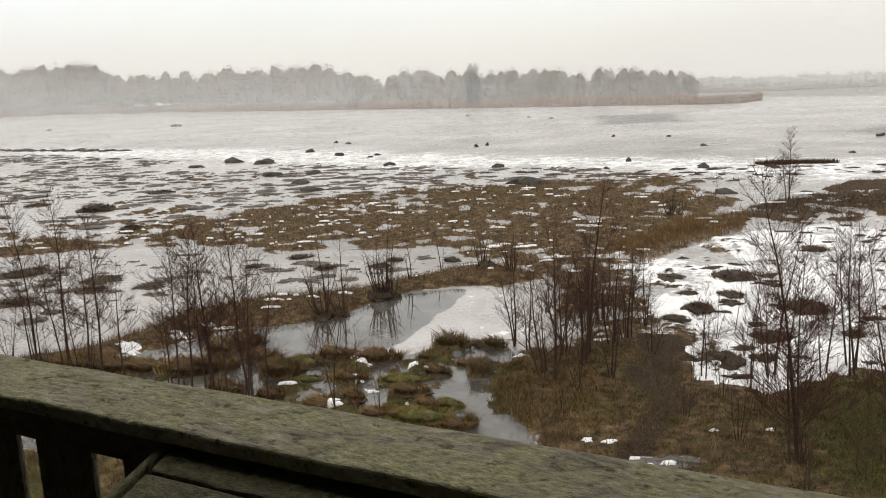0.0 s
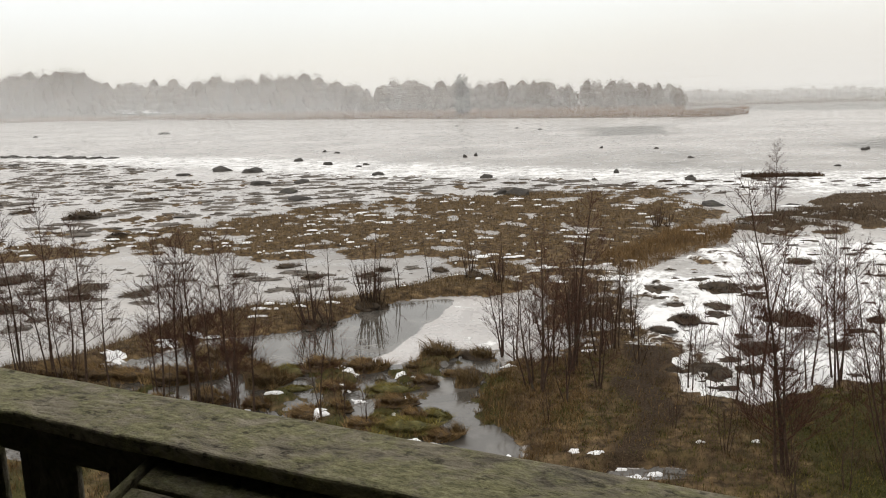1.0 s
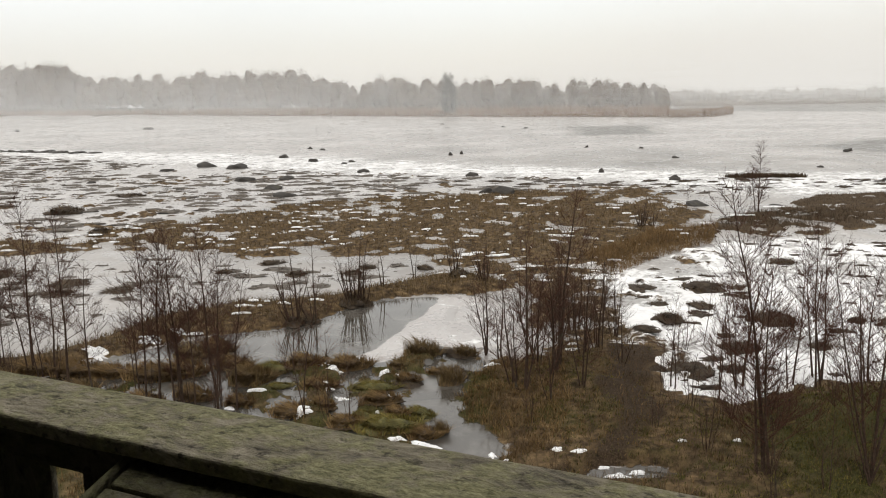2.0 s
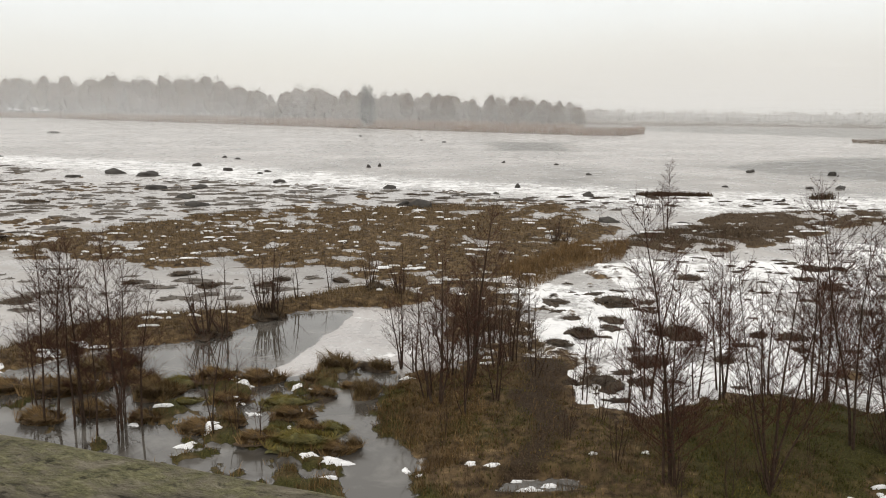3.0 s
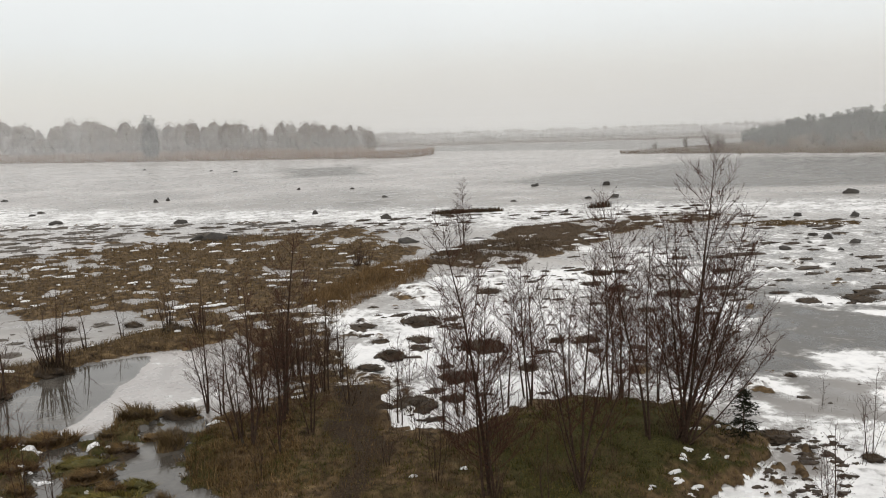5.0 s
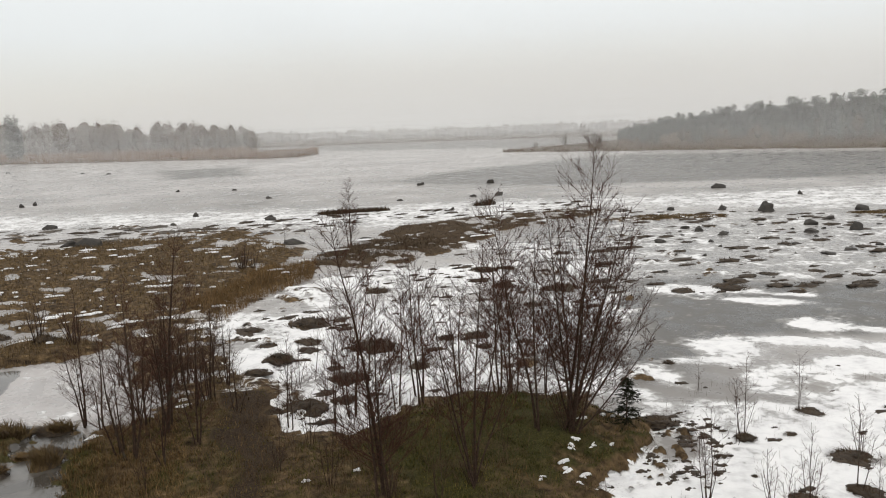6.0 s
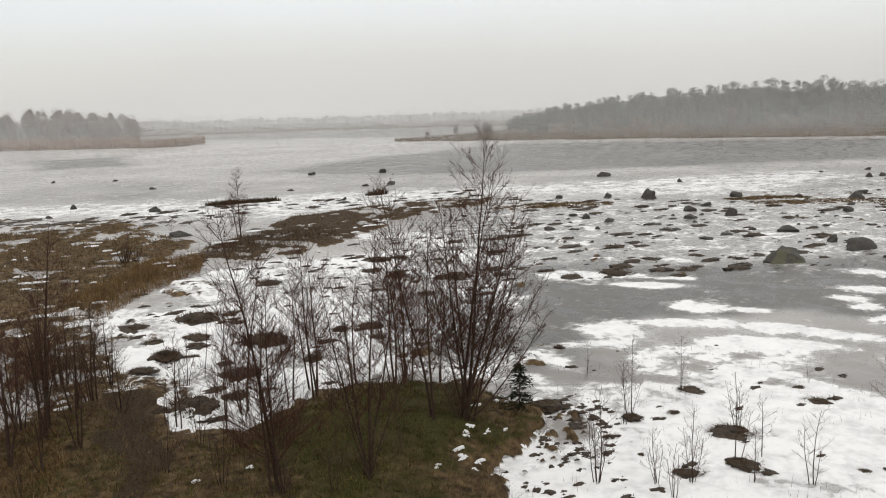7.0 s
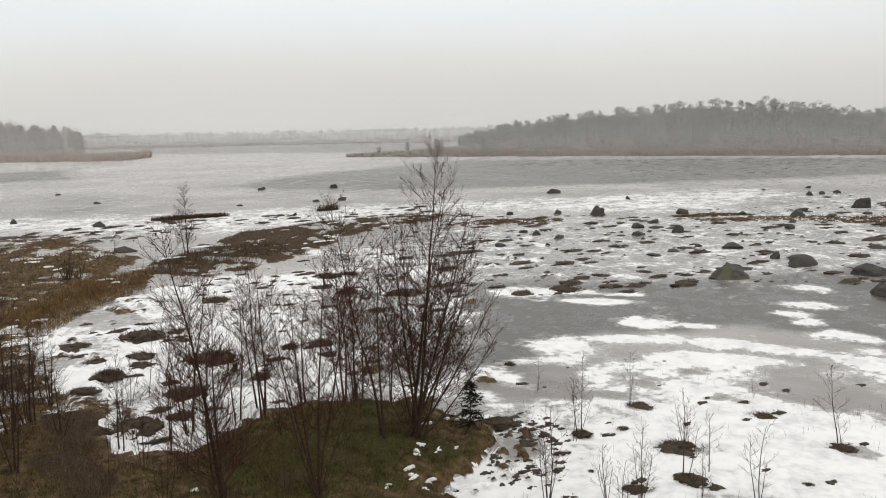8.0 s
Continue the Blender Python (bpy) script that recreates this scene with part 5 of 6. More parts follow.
def marsh_clumps(name, poly, count, seed, label, wmin, wmax, keep, mat=None, power=1.0, long=1.6, rise=(0.05, 0.15), tufts=6):
    """Many small tussocks: low rough mounds with a few blades each."""
    rs = np.random.RandomState(seed)
    px, py = np.array(poly).T
    x, y = rs.uniform(px.min(), px.max(), count), rs.uniform(py.min(), py.max(), count)
    k = (inside(poly, x, y) > 0) & keep(x, y)
    x, y = x[k], y[k]
    z = lay_of_land(x, y)[0]
    n, s = len(x), 10
    w = wmin + (wmax - wmin) * rs.rand(n) ** power
    h = w * rs.uniform(*rise, n)
    g = (2 * np.pi * np.arange(s) / s)[None] + rs.uniform(0, 6.28, (n, 1))
    v = np.zeros((n, 3, s, 3))
    stretch = rs.uniform(0.8, 1.25, (n, 1)) * long
    for ring, (rr, hh) in enumerate(((1.0, 0.0), (0.72, 0.65), (0.3, 1.0))):
        q = w[:, None] * 0.5 * rr * rs.uniform(0.3, 1.5, (n, s))
        v[:, ring, :, 0] = x[:, None] + stretch * q * np.cos(g)
        v[:, ring, :, 1] = y[:, None] + q * np.sin(g)
        v[:, ring, :, 2] = z[:, None] + (h[:, None] * hh * rs.uniform(0.75, 1.2, (n, s)) if ring else -0.03)
    i = np.arange(s)
    j = (i + 1) % s
    tri = [np.stack([r * s + i, r * s + j, (r + 1) * s + j], -1) for r in range(2)] + [np.stack([r * s + i, (r + 1) * s + j, (r + 1) * s + i], -1) for r in range(2)]
    tri.append(np.stack([np.full(s - 2, 2 * s), 2 * s + i[1:-1], 2 * s + i[2:]], -1))
    tri = np.concatenate(tri)
    faces = (np.arange(n)[:, None, None] * 3 * s + tri[None]).reshape(-1, 3)
    verts = v.reshape(-1, 3)
    # blades
    g, q = rs.uniform(0, 6.28, (n, tufts)), w[:, None] * 0.5 * rs.rand(n, tufts)
    b = np.stack([x[:, None] + long * q * np.cos(g), y[:, None] + q * np.sin(g), np.repeat((z + h * 0.5)[:, None], tufts, 1)], -1)
    l = rs.uniform(0.5, 1.1, (n, tufts)) * (0.03 + 0.24 * w[:, None])
    e = np.minimum(0.025, 0.05 * w + 0.004)[:, None, None] * np.array([1.0, 0, 0])
    tip = b + np.stack([rs.uniform(-0.5, 0.5, (n, tufts)) * l, rs.uniform(-0.5, 0.5, (n, tufts)) * l, l * 0.6], -1)
    bv = np.stack([b - e, b + e, tip], 2).reshape(-1, 3)
    verts = np.concatenate([verts, bv])
    faces = np.concatenate([faces, 3 * s * n + np.arange(len(bv)).reshape(-1, 3)])
    ob = new(name, mesh_of(name, verts, faces, mat or M_PEAT))
    return tagged(ob, label, "tussocks", kind="stuff")


def open_ice(x, y):
    turf = lay_of_land(x, y)[1]
    return (turf < 0.0) & (fbm(x, y, 0.06, 3) > 0.36)


marsh_clumps("marsh_tussocks", MELT, 9500, 61, "scattered small dark tussocks in the half-frozen marsh", 0.14, 1.5, open_ice, M_LIT_PEAT, 2.4, 1.7, (0.04, 0.11), 4)
marsh_clumps("marsh_tussocks", [(-45, 44), (-28, 45), (-13, 43.7), (-3, 42), (0, 39), (-4, 37.5), (-10, 34.5), (-14, 31), (-40, 26)], 380, 62, "scattered flat tussocks in grey marsh ice", 0.15, 1.2, open_ice, M_LIT_PEAT, 2.0, 1.6, (0.04, 0.10), 4)
marsh_clumps("marsh_tussocks", SNOWFIELD, 200, 63, "small tussock tips showing through the snow", 0.18, 0.6, open_ice)
marsh_clumps("marsh_tussocks", NEAR_SNOW, 110, 64, "small tussock tips showing through the snow", 0.12, 0.4, open_ice)
marsh_clumps("marsh_tussocks", [(9.6, 12.5), (10.6, 15.2), (12.6, 17), (14.2, 18.6), (16.4, 19.5), (15.5, 17), (13.2, 15), (11.8, 12)], 900, 67, "dark flecks of turf showing through the edge of the snow", 0.05, 0.34, lambda x, y: fbm(x, y, 1.1, 3) > 0.46, None, 1.8, 1.3, (0.04, 0.12), 3)
marsh_clumps("marsh_tussocks", BOULDERS, 760, 65, "small dark clumps frozen into the bay", 0.12, 1.2, open_ice, None, 2.2, 1.6, (0.04, 0.13))
marsh_clumps("marsh_tussocks", [(16, 66), (30, 68), (46, 66), (50, 70), (30, 76), (5, 80), (0, 78)], 160, 66, "small dark clumps along the ice edge", 0.3, 1.2, open_ice)

marsh_clumps("marsh_tussocks", [(25.5, 31.5), (28, 33.5), (33, 33), (37, 31), (43, 31), (45, 29), (41, 26.8), (37, 28), (31, 29.5)], 95, 68, "dark flat tussocks and turf frozen in beside a boulder", 0.12, 1.3, lambda x, y: open_ice(x, y) & (np.hypot(x - 38.0, y - 27.9) > 2.0), None, 2.2, 1.6, (0.05, 0.14), 8)

# ---- grass ----
NEAR_MOUND = [p for p in MOUND if p[1] > 11 and p[0] > -0.7] + [(0, 11)]


def grass(name, poly, n, lo, hi, w, mat, seed, label, lean=0.8, low=0.05, key=None, tuft=0, wide=0.1):
    x, y, z = scatter(poly, n, seed, low, key, tuft, wide)
    r = np.random.RandomState(seed + 1)
    me = blades(name, x, y, z, r.uniform(lo, hi, len(x)), r.uniform(0.6, 1.3, len(x)) * w, mat, lean, seed)
    return tagged(new(name, me), label, "grass", kind="stuff")


not_mud = lambda x, y, moss, mud, r: r.rand(len(x)) > mud * 1.1
mossy = lambda x, y, moss, mud, r: (r.rand(len(x)) < moss * 1.7) & (r.rand(len(x)) > mud * 1.25)
patchy = lambda x, y, moss, mud, r: (fbm(x, y, 0.8) > 0.45) & (r.rand(len(x)) > mud * 0.86) & (r.rand(len(x)) > 0.62 * smooth(x, 5.5, 7.5))
streaky = lambda x, y, moss, mud, r: fbm(x, y, 0.5) > 0.48
grass("short_grass", NEAR_MOUND, 90000, 0.03, 0.12, 0.018, M_GREEN, 201, "short green and straw-coloured winter grass on the bank", 1.2, 0.05, mossy, 30, 0.12)
grass("dry_grass", NEAR_MOUND, 42000, 0.04, 0.15, 0.014, M_DRY, 203, "flattened dry brown grass on the bank", 1.4, 0.0, patchy, 24, 0.10)
tangled = lambda x, y, moss, mud, r: (fbm(x + 50, y, 0.6) > 0.46) | (r.rand(len(x)) < 0.15)
grass("dry_grass", [(-0.6, 22.5), (-0.2, 24.6), (0.5, 26.2), (2.6, 26.6), (2.4, 22), (1.6, 19), (0.4, 18.6)], 11000, 0.05, 0.20, 0.015, M_DRY, 231, "straw-brown dead grass hanging over the channel", 1.4, 0.0, None, 20, 0.12)
mossy_left = lambda x, y, moss, mud, r: (fbm(x + 9, y + 4, 0.55) > 0.50) & (x < 8.6) & (r.rand(len(x)) > mud * 1.08)
grass("moss_grass", NEAR_MOUND, 60000, 0.02, 0.09, 0.020, M_TURFMOSS, 233, "yellow-green moss and short grass on the bank", 1.2, 0.05, mossy_left, 30, 0.14)
grass("brush_twigs", NEAR_MOUND, 20000, 0.12, 0.45, 0.009, M_BRUSH, 229, "tangle of thin dead brown twigs on the bank", 1.5, 0.0, tangled, 14, 0.16)
grass("sedge_grass", HUMMOCKS, 38000, 0.08, 0.26, 0.014, M_DRY, 205, "dry sedge on mossy hummocks in the water", 1.2, 0.0, None, 24, 0.09)
grass("moss_grass", HUMMOCKS, 26000, 0.04, 0.14, 0.016, M_GREEN, 207, "green moss and grass on hummocks in the water", 1.2, 0.05)
grass("sedge_grass", RIDGE, 45000, 0.08, 0.30, 0.016, M_MEADOW, 209, "brown dead sedge along a wet ridge", 1.3, 0.0)
grass("meadow_grass", ISLAND, 110000, 0.08, 0.25, 0.030, M_MEADOW, 211, "brown flattened meadow grass on a marsh island", 1.5, 0.05)
grass("meadow_grass", REEDBANK, 30000, 0.06, 0.22, 0.030, M_BANK, 213, "dark grey-brown sedge on a low bank", 1.2, 0.0)
grass("tall_grass", [(6.2, 38), (8.6, 41.5), (12.5, 45.5), (14.5, 51), (11, 50.5), (8, 45.5), (5.2, 42)], 26000, 0.12, 0.55, 0.016, M_STRAW, 215, "tall straw-brown grass stand on the marsh", 1.3, -1.0)
grass("tall_grass", [(14, 51), (18, 49.5), (24, 52), (25, 56.5), (20, 56.8), (15.5, 54)], 6000, 0.10, 0.36, 0.020, M_SEDGE, 217, "tall reddish-brown sedge stand on the marsh", 1.3, -1.0)
grass("reed_islet", [(22.6, 78), (25.6, 78.8), (26.2, 78.2), (29.5, 77.6), (29.6, 76.6), (23, 77)], 5000, 0.15, 0.5, 0.04, M_SEDGE, 219, "dark reed islet in the ice", 0.8, -2.0)
grass("reed_islet", [(37.5, 74.6), (40, 75.2), (40.2, 74.4), (38, 73.8)], 700, 0.3, 0.8, 0.05, M_SEDGE, 221, "small dark reed islet in the ice", 0.35, -2.0)



def snow_bits(name, poly, count, seed, label, wmin, wmax, lift, low):
    """Many small flat remnants of snow lying on dead grass."""
    x, y, z = scatter(poly, count, seed, low)
    rs = np.random.RandomState(seed + 1)
    keep = fbm(x + 7, y, 0.42, 3) > 0.44 + 0.14 * np.clip((y - 46) / 25 + x / 30, 0, 1) * (poly is ISLAND)
    v, f = [], []
    for cx, cy, cz in zip(x[keep], y[keep], z[keep]):
        w = wmin + (wmax - wmin) * rs.rand() ** 3.0
        b, s, ph = len(v), 15, rs.uniform(0, 6.28)
        rad = np.convolve(np.tile(rs.uniform(0.0, 1.7, s), 3), [0.15, 0.7, 0.15], "same")[s:2 * s]
        for rr, hh in ((1.0, -0.06), (0.85, 0.0), (0.4, 0.02)):
            for i in range(s):
                g = 2 * math.pi * i / s
                q = w * 0.5 * rr * rad[i]
                v.append((cx + q * math.cos(g) * 1.3, cy + q * math.sin(g) * 0.36 + 0.18 * q * math.cos(g + ph), cz + lift + hh))
        for ring in range(2):
            for i in range(s):
                a, c = b + ring * s + i, b + ring * s + (i + 1) % s
                f.append((a, c, c + s, a + s))
        f.append(tuple(b + 2 * s + i for i in range(s)))
    ob = new(name, mesh_of(name, v, f, M_SNOW, True))
    return tagged(ob, label, "snow", kind="stuff")


snow_bits("snow_remnants", ISLAND, 1700, 301, "scattered streaks of snow on brown meadow grass", 0.07, 0.85, 0.07, 0.0)
snow_bits("snow_remnants", REEDBANK, 110, 303, "scattered streaks of snow on dark sedge", 0.3, 1.8, 0.16, -0.5)
snow_bits("snow_remnants", HUMMOCKS, 170, 307, "scraps of snow on mossy hummocks", 0.1, 0.5, 0.06, 0.1)
snow_bits("snow_remnants", [(8.6, 15), (10.5, 18.2), (13.4, 19.8), (13.8, 18.8), (11, 16.2), (9.6, 14)], 45, 309, "scraps of snow on the foot of the bank", 0.06, 0.3, 0.05, 0.0)
snow_bits("snow_remnants", RIDGE, 60, 305, "scraps of snow on a wet ridge", 0.15, 0.7, 0.12, 0.0)

grass("snow_stalks", NEAR_SNOW, 2600, 0.08, 0.34, 0.006, M_BRUSH, 235, "thin dead stalks sticking out of the snow", 0.6, -2.0, lambda x, y, moss, mud, r: fbm(x, y, 0.35) > 0.50, 9, 0.22)
grass("low_reeds", [(58.7, 45.4), (64.7, 41.8), (69.8, 36.3), (74, 33), (72, 31.5), (65.4, 34.6), (62.5, 39.8), (57.1, 44.2)], 14000, 0.03, 0.12, 0.07, M_MEADOW, 223, "low strip of dead reeds frozen into the bay", 1.2, 0.0, None)
grass("low_reeds", [(40.3, 57.5), (45.8, 56.7), (50.5, 53.2), (48.8, 52), (43.3, 54.4)], 8000, 0.03, 0.12, 0.07, M_MEADOW, 225, "low strip of dead reeds frozen into the bay", 1.2, 0.0, None)
grass("low_reeds", [(58, 49), (64.3, 46.2), (64.7, 43.5), (58.4, 46.5)], 6000, 0.03, 0.12, 0.07, M_MEADOW, 227, "low strip of dead reeds frozen into the bay", 1.2, 0.0, None)

# ---- snow lying on turf and hummocks: x, y, width, depth ----
SNOW_BITS = [(2.85, 18.0, 0.75, 0.36), (3.4, 18.25, 0.35, 0.2), (-4.9, 25.5, 0.4, 0.25), (-4.5, 25.2, 0.55, 0.35), (-4.5, 23.9, 0.65, 0.5), (-2.9, 24.8, 0.35, 0.25), (-2.4, 24.6, 0.35, 0.2), (-3.0, 23.8, 0.45, 0.35), (-3.9, 22.9, 0.4, 0.2), (-2.6, 22.8, 0.45, 0.4), (-4.9, 21.9, 0.65, 0.35), (-6.9, 22.3, 0.3, 0.3), (-9.2, 26, 0.35, 0.3), (-12.7, 27, 1.3, 0.5), (-11.4, 28.4, 1.0, 0.6), (-10.7, 29.2, 0.7, 0.4), (1.7, 19.0, 0.26, 0.34), (2.2, 18.9, 0.38, 0.22), (4.6, 19.2, 0.26, 0.22), (2.7, 18.5, 0.3, 0.12), (0.2, 19.2, 0.2, 0.3), (0.5, 18.8, 0.2, 0.2)]
SNOW_MORE = [(11.1, 17.8, 0.55, 0.35), (10.3, 16.9, 0.5, 0.35), (10.2, 16.3, 0.3, 0.25), (9.4, 16.6, 0.3, 0.2), (11.45, 17.6, 0.3, 0.2), (5.8, 19.1, 0.2, 0.2), (-1.4, 19.6, 0.9, 0.5), (-2.1, 19.9, 0.5, 0.3), (-5.2, 20.8, 0.6, 0.3), (-4.7, 21.6, 0.6, 0.35), (-4.0, 36.3, 0.4, 0.2), (-9.2, 32.4, 0.9, 0.3), (-7.8, 32.9, 0.7, 0.3), (-6.6, 33.4, 0.8, 0.35), (-1.3, 38.4, 1.4, 0.5), (-2.2, 38.2, 0.8, 0.35), (12.2, 16.6, 0.6, 0.4), (11.6, 16.0, 0.6, 0.45), (12.9, 17.2, 0.5, 0.4), (0.4, 25.6, 0.5, 0.15)]
rs = random.Random(71)
for i, (x, y, w, d) in enumerate(SNOW_BITS + SNOW_MORE):
    if x > 9:
        # scattered in smaller scraps on the foot of the knoll
        for k in range(3):
            snow_patch(x + rs.uniform(-0.5, 0.5) * w, y + rs.uniform(-0.5, 0.5) * w, w * rs.uniform(0.35, 0.7), d * rs.uniform(0.18, 0.36), 600 + 3 * i + k)
    else:
        snow_patch(x, y, w, d, 500 + i)

# ---- trees and shrubs ----
ALDER = "young bare alder with thin dark stems on the bank"
CLUMP = "bare alder clump with many upright stems and cones"
THIN = "thin bare sapling standing in the snow"
WET = "bare alder stems standing in shallow melt water"
BUSH = "low bare willow bush with brown twigs"
tree("alder_tree", 5.8, 17.3, 6.0, 3, 0.05, 1.0, 1.5, 1, label=ALDER, cones=0.12, low=0.12, reach=0.95)
tree("alder_tree", 7.8, 17.0, 5.3, label=CLUMP, cones=0.08, low=0.25, seed=2, thick=0.8, dense=1.0, ways=((0.02, 0.02, 5.3), (-0.16, 0.10, 4.9), (0.13, -0.08, 4.8), (0.24, -0.12, 4.0), (-0.05, 0.10, 4.4), (-0.26, 0.12, 3.4)))
# stems of the large clump, fanning out towards the bay
BIG_CLUMP = ((0.02, 0.0, 7.6), (0.09, -0.05, 6.5), (0.19, -0.11, 6.0), (0.29, -0.17, 5.4), (0.42, -0.24, 4.9), (0.60, -0.34, 4.2), (0.80, -0.46, 3.5), (-0.10, 0.06, 5.7), (-0.20, 0.11, 4.7), (0.12, 0.16, 5.4), (0.02, -0.22, 4.6), (0.30, 0.02, 5.0))
tree("alder_tree", 11.45, 18.45, 7.6, label="large bare alder clump with many fanned stems and dark cones", seed=3, thick=0.9, dense=1.05, cones=0.16, low=0.2, reach=1.05, ways=BIG_CLUMP)
tree("alder_tree", 10.55, 18.8, 6.0, 2, 0.06, 0.85, 1.3, 31, label=CLUMP, cones=0.12, low=0.15, lean=(-0.02, 0.02))
for i, (x, y, tall, k) in enumerate(((11.3, 18.4, 1.7, 16), (7.8, 17.0, 1.2, 9), (5.9, 17.3, 1.2, 8), (12.1, 22.8, 1.4, 10))):
    tree("sapling", x, y, tall, k, 0.5, 0.9, 1.0, 20 + i, label="dense basal shoots round the foot of an alder", category="sapling", group="shoots on the bank", low=0.3)
for i, (x, y, tall, k) in enumerate(((7.2, 23.6, 4.3, 3), (9.6, 24.0, 4.3, 3), (8.6, 23.4, 3.6, 2), (10.6, 23.4, 3.4, 3), (12.2, 22.9, 4.6, 4), (11.6, 22.7, 4.6, 3), (12.9, 22.0, 3.6, 2), (6.4, 22.6, 2.9, 2), (5.4, 23.6, 2.6, 2), (9.0, 22.6, 4.4, 2))):
    tree("alder_tree", x, y, tall, k, 0.14, 1.0, 1.25, 40 + i, label=ALDER, cones=0.06, reach=1.2)
WATER_TREES = (
    (-15.2, 25.5, 5.0, 2), (-13.9, 25.2, 5.35, 2), (-12.4, 24.4, 4.9, 1), (-11.3, 23.7, 3.5, 1), (-13.1, 25.0, 3.8, 1), (-13.5, 25.0, 2.5, 2), (-15.1, 25.6, 2.2, 3), (-16.5, 25.4, 4.6, 2), (-17.6, 26.0, 4.2, 2),
    (-9.3, 22.4, 4.65, 1), (-8.9, 22.5, 4.5, 1), (-8.5, 22.2, 4.35, 1), (-8.15, 22.4, 4.7, 2), (-7.15, 22.0, 4.85, 2), (-6.7, 22.2, 3.6, 1), (-7.7, 21.6, 3.6, 1), (-9.9, 23.4, 2.6, 2), (-7.5, 23.4, 2.6, 2), (-6.9, 21.2, 2.6, 2),
)
for i, (x, y, tall, k) in enumerate(WATER_TREES):
    tree("alder_tree", x, y, tall * 1.04, k, 0.10, 1.0, 1.4, 60 + i, reach=1.0, label=WET, group="bare trees in the water", low=0.26)
for i, (x, y, tall, k) in enumerate(((-14.5, 25.0, 1.7, 6), (-12.9, 24.6, 1.5, 5), (-16.0, 25.6, 1.8, 6), (-8.2, 22.6, 1.6, 6), (-7.2, 22.4, 1.5, 6), (-9.4, 23.0, 1.2, 5))):
    tree("sapling", x, y, tall, k, 0.5, 0.8, 1.1, 290 + i, label="low brown shoots among alder stems at the water", category="sapling", group="shoots on the bank", low=0.25, mat=M_REDTWIG)
for i, (x, y, tall, k, sp) in enumerate(((-6.9, 30.6, 3.1, 7, 0.50), (-6.3, 30.9, 3.0, 4, 0.45), (-5.1, 33.2, 2.9, 12, 0.36), (-4.7, 33.4, 2.6, 6, 0.4), (-4.1, 35.4, 1.9, 3, 0.3), (-2.9, 37.8, 1.8, 2, 0.15), (-1.1, 37.7, 2.0, 8, 0.3), (0.2, 36.4, 2.2, 10, 0.3), (9.8, 50.7, 1.9, 14, 0.5), (10.4, 50.6, 1.4, 9, 0.7), (-8.0, 33.6, 1.3, 5, 0.4))):
    tree("willow_bush", x, y, tall, int(k * 1.3), sp, 1.6, 0.65, 90 + i, label="bare willow bush on a wet ridge" if y < 40 else BUSH, category="bush", group="bushes on the marsh", low=0.3)
for i, (x, y, tall, k, red) in enumerate(((0.2, 26.8, 3.2, 4, 0), (0.6, 26.4, 2.8, 3, 0), (1.1, 22.9, 4.3, 4, 0), (0.9, 23.6, 2.4, 6, 0), (2.1, 24.2, 5.4, 3, 0), (2.3, 24.9, 3.8, 5, 1), (3.2, 26.2, 3.2, 5, 1), (3.8, 27.2, 3.0, 6, 1), (2.6, 28.0, 3.0, 6, 1), (3.3, 29.4, 2.6, 8, 1), (4.4, 30.4, 2.4, 8, 1), (1.6, 27.2, 2.8, 5, 0), (1.7, 25.4, 3.0, 5, 1), (2.8, 23.2, 2.6, 4, 0), (4.3, 25.4, 1.8, 4, 1), (1.4, 30.6, 2.2, 7, 1), (3.0, 32.6, 2.0, 8, 1), (4.6, 28.6, 2.4, 6, 1), (1.8, 22.0, 1.8, 4, 0))):
    tree("alder_tree" if not red else "willow_bush", x, y, tall, max(2, int(k * 0.85)), 0.24, 1.35, 1.25, 120 + i, reach=1.05, mat=M_REDTWIG if red else None, label="dense bare alder thicket stems on the bank" if not red else "dense reddish-brown bare thicket on the bank", category="tree" if not red else "bush", group="thicket on the bank", low=0.2)
tree("alder_tree", 18.3, 55.8, 4.5, 3, 0.1, 1.3, 1.6, 150, label="slender bare tree on a sedge bank", low=0.2)
tree("alder_tree", 14.9, 60.4, 1.6, 2, 0.3, 0.8, 1.0, 151, label="small bare bush on the ice edge", category="bush")
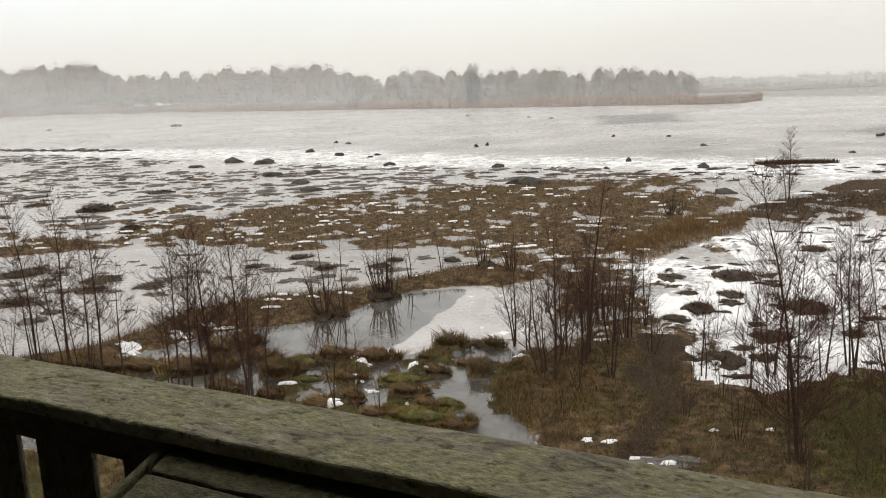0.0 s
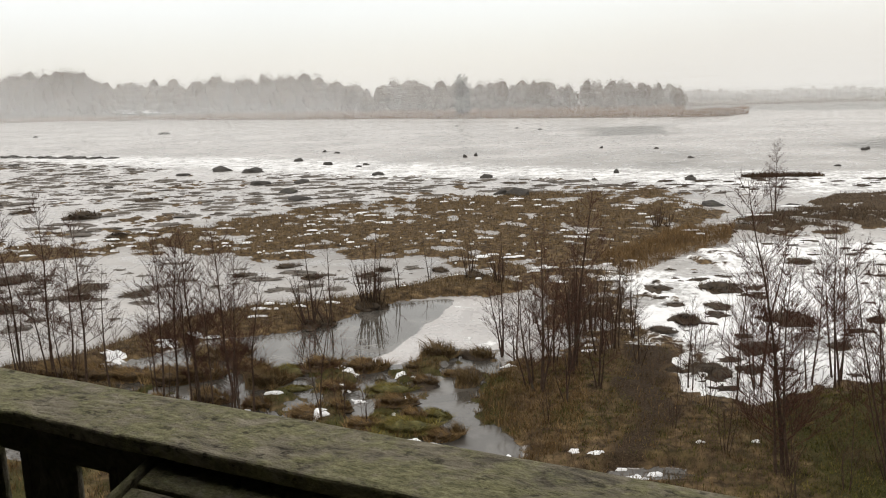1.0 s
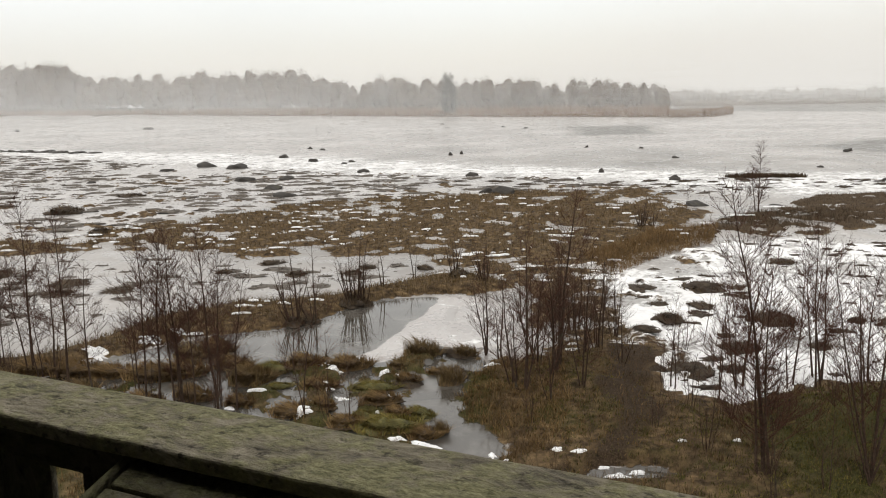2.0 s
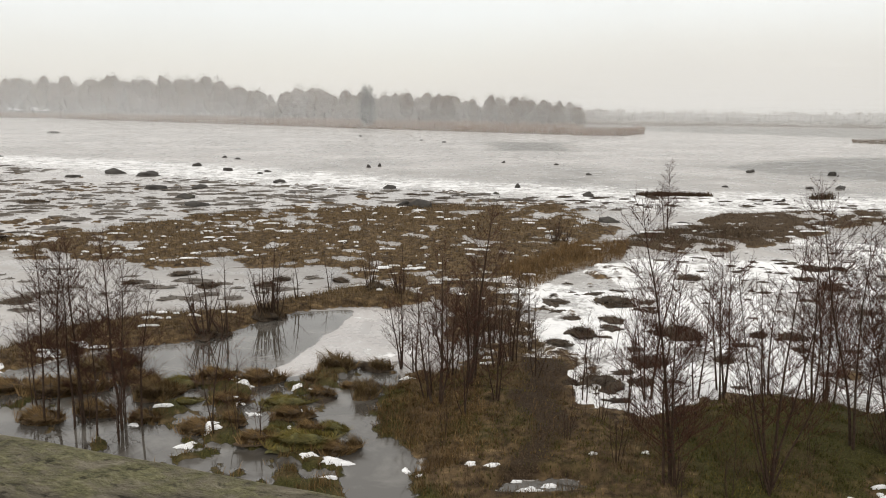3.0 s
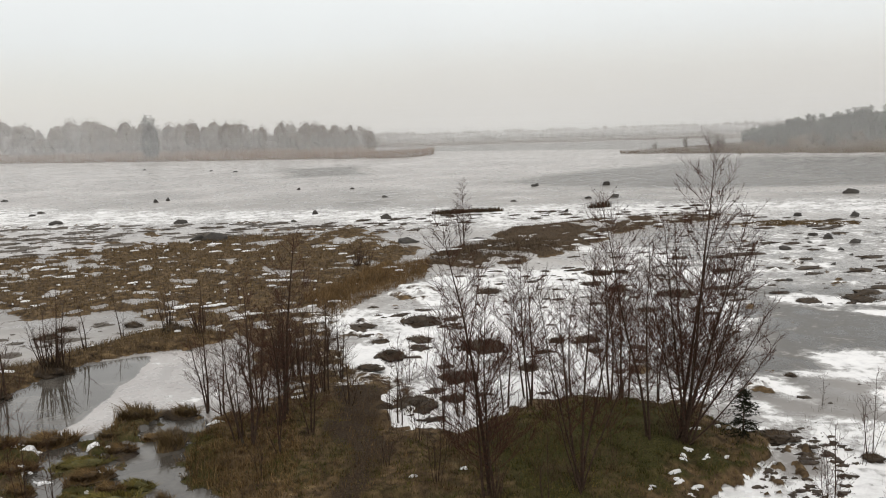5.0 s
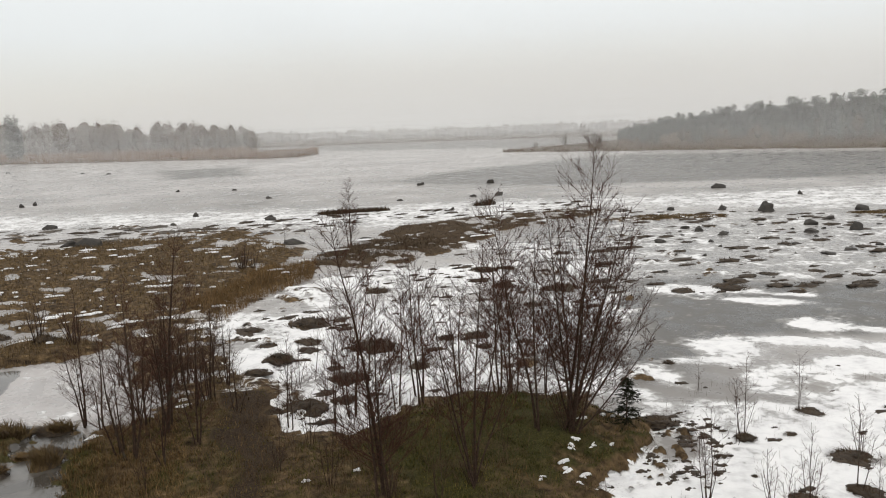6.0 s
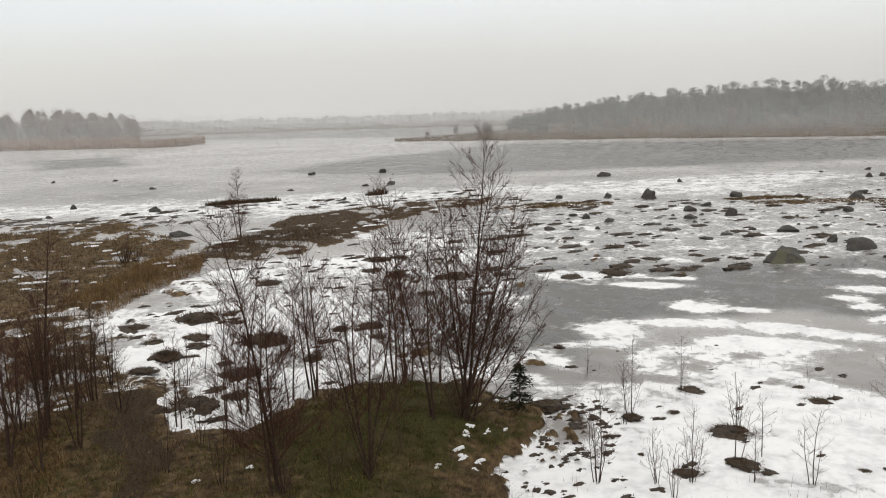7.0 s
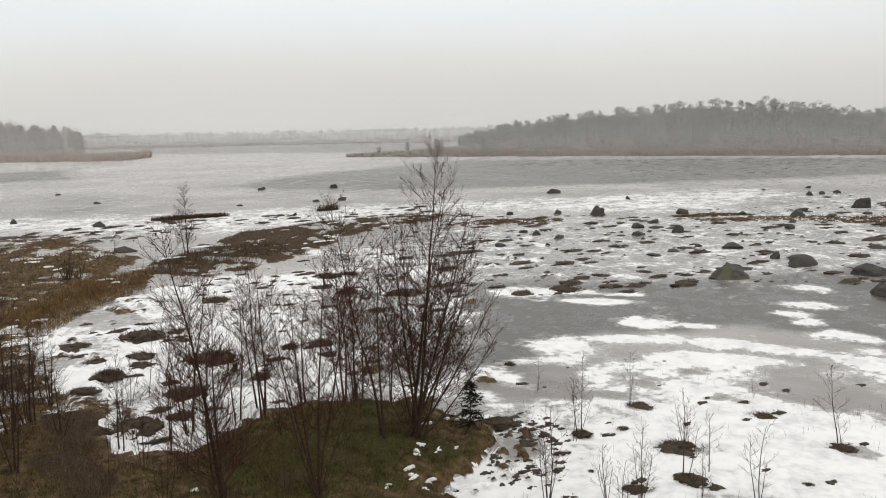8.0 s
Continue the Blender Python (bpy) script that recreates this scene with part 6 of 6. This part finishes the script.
for i, (x, y, tall, k) in enumerate(((15.8, 17.0, 2.1, 4), (18.5, 17.6, 1.55, 2), (17.3, 14.6, 1.5, 5), (15.6, 13.3, 1.8, 2), (16.3, 13.2, 1.5, 1), (20.3, 12.1, 2.2, 2), (16.0, 11.6, 1.7, 3), (12.2, 14.4, 2.1, 6), (13.9, 13.2, 1.7, 5), (13.2, 13.6, 1.3, 5), (21.9, 15.7, 0.6, 2), (17.4, 20.4, 0.95, 2), (15.7, 21.6, 1.0, 2), (13.0, 12.9, 1.2, 4), (15.0, 12.4, 1.2, 2), (15.2, 16.6, 1.2, 2), (21.5, 9.6, 1.8, 3), (7.4, 27.6, 2.0, 1), (8.2, 28.6, 2.4, 1), (6.6, 27.0, 1.6, 3), (7.6, 26.0, 1.7, 4), (6.0, 25.6, 1.4, 5), (9.6, 29.8, 2.1, 1), (7.0, 25.4, 1.2, 6), (5.2, 24.0, 1.3, 4))):
    tree("sapling", x, y, tall, k, 0.2, 0.8, 1.0, 160 + i, label=THIN, category="sapling", group="saplings in the snow", low=0.3)
for i, (x, y, tall, k) in enumerate(((-4.6, 21.4, 3.6, 2), (-4.0, 21.2, 2.2, 3), (-3.4, 20.9, 1.8, 3), (5.0, 18.6, 1.6, 5), (6.8, 19.6, 1.5, 5), (4.2, 20.2, 1.2, 5), (8.6, 20.6, 1.2, 4), (6.2, 20.8, 1.6, 6), (1.2, 20.8, 1.3, 4), (5.4, 21.6, 1.4, 6), (7.2, 21.4, 1.6, 5), (5.6, 16.2, 1.3, 5), (6.8, 16.6, 1.6, 4), (9.2, 18.0, 1.0, 3))):
    tree("sapling", x, y, tall, k, 0.22, 0.7, 1.0, 190 + i, mat=M_REDTWIG if i > 2 else None, label="thin brown twigs growing on the turf" if i > 2 else WET, category="sapling", group="saplings on the bank", low=0.25)


def small_spruce(x, y, tall, seed):
    rs = np.random.RandomState(seed)
    top = new("young_spruce")
    top.location = (x, y, height(x, y) - 0.02)
    tagged(top, "small dark green young spruce beside a bare alder", "tree")
    t = Tubes()
    t.limb([Vector((0, 0, 0)), Vector((0.01, 0, tall * 0.5)), Vector((0, 0.01, tall))], 0.03, 0.004, 6)
    part("trunk", t.mesh("trunk", M_BARK), top)
    v, f = [], []
    for k in range(110):
        h = rs.uniform(0.04, 0.97)
        g = rs.uniform(0, 6.283)
        rad = 0.46 * tall * (1 - h) ** 0.6 * rs.uniform(0.35, 1.2) + 0.04
        d = np.array([math.cos(g), math.sin(g), -0.12])
        for _ in range(26):
            u = rs.rand()
            p = np.array([0, 0, tall * h]) + d * rad * u
            w = rs.normal(0, 0.35, 3) + d * 0.6
            w = w / np.linalg.norm(w) * rs.uniform(0.05, 0.11)
            s = np.cross(w, rs.normal(0, 1, 3))
            s = s / np.linalg.norm(s) * 0.012
            b = len(v)
            v += [tuple(p - s), tuple(p + s), tuple(p + w)]
            f.append((b, b + 1, b + 2))
    part("needles", mesh_of("needles", v, f, M_SPRUCE), top)


small_spruce(13.25, 18.6, 1.35, 5)
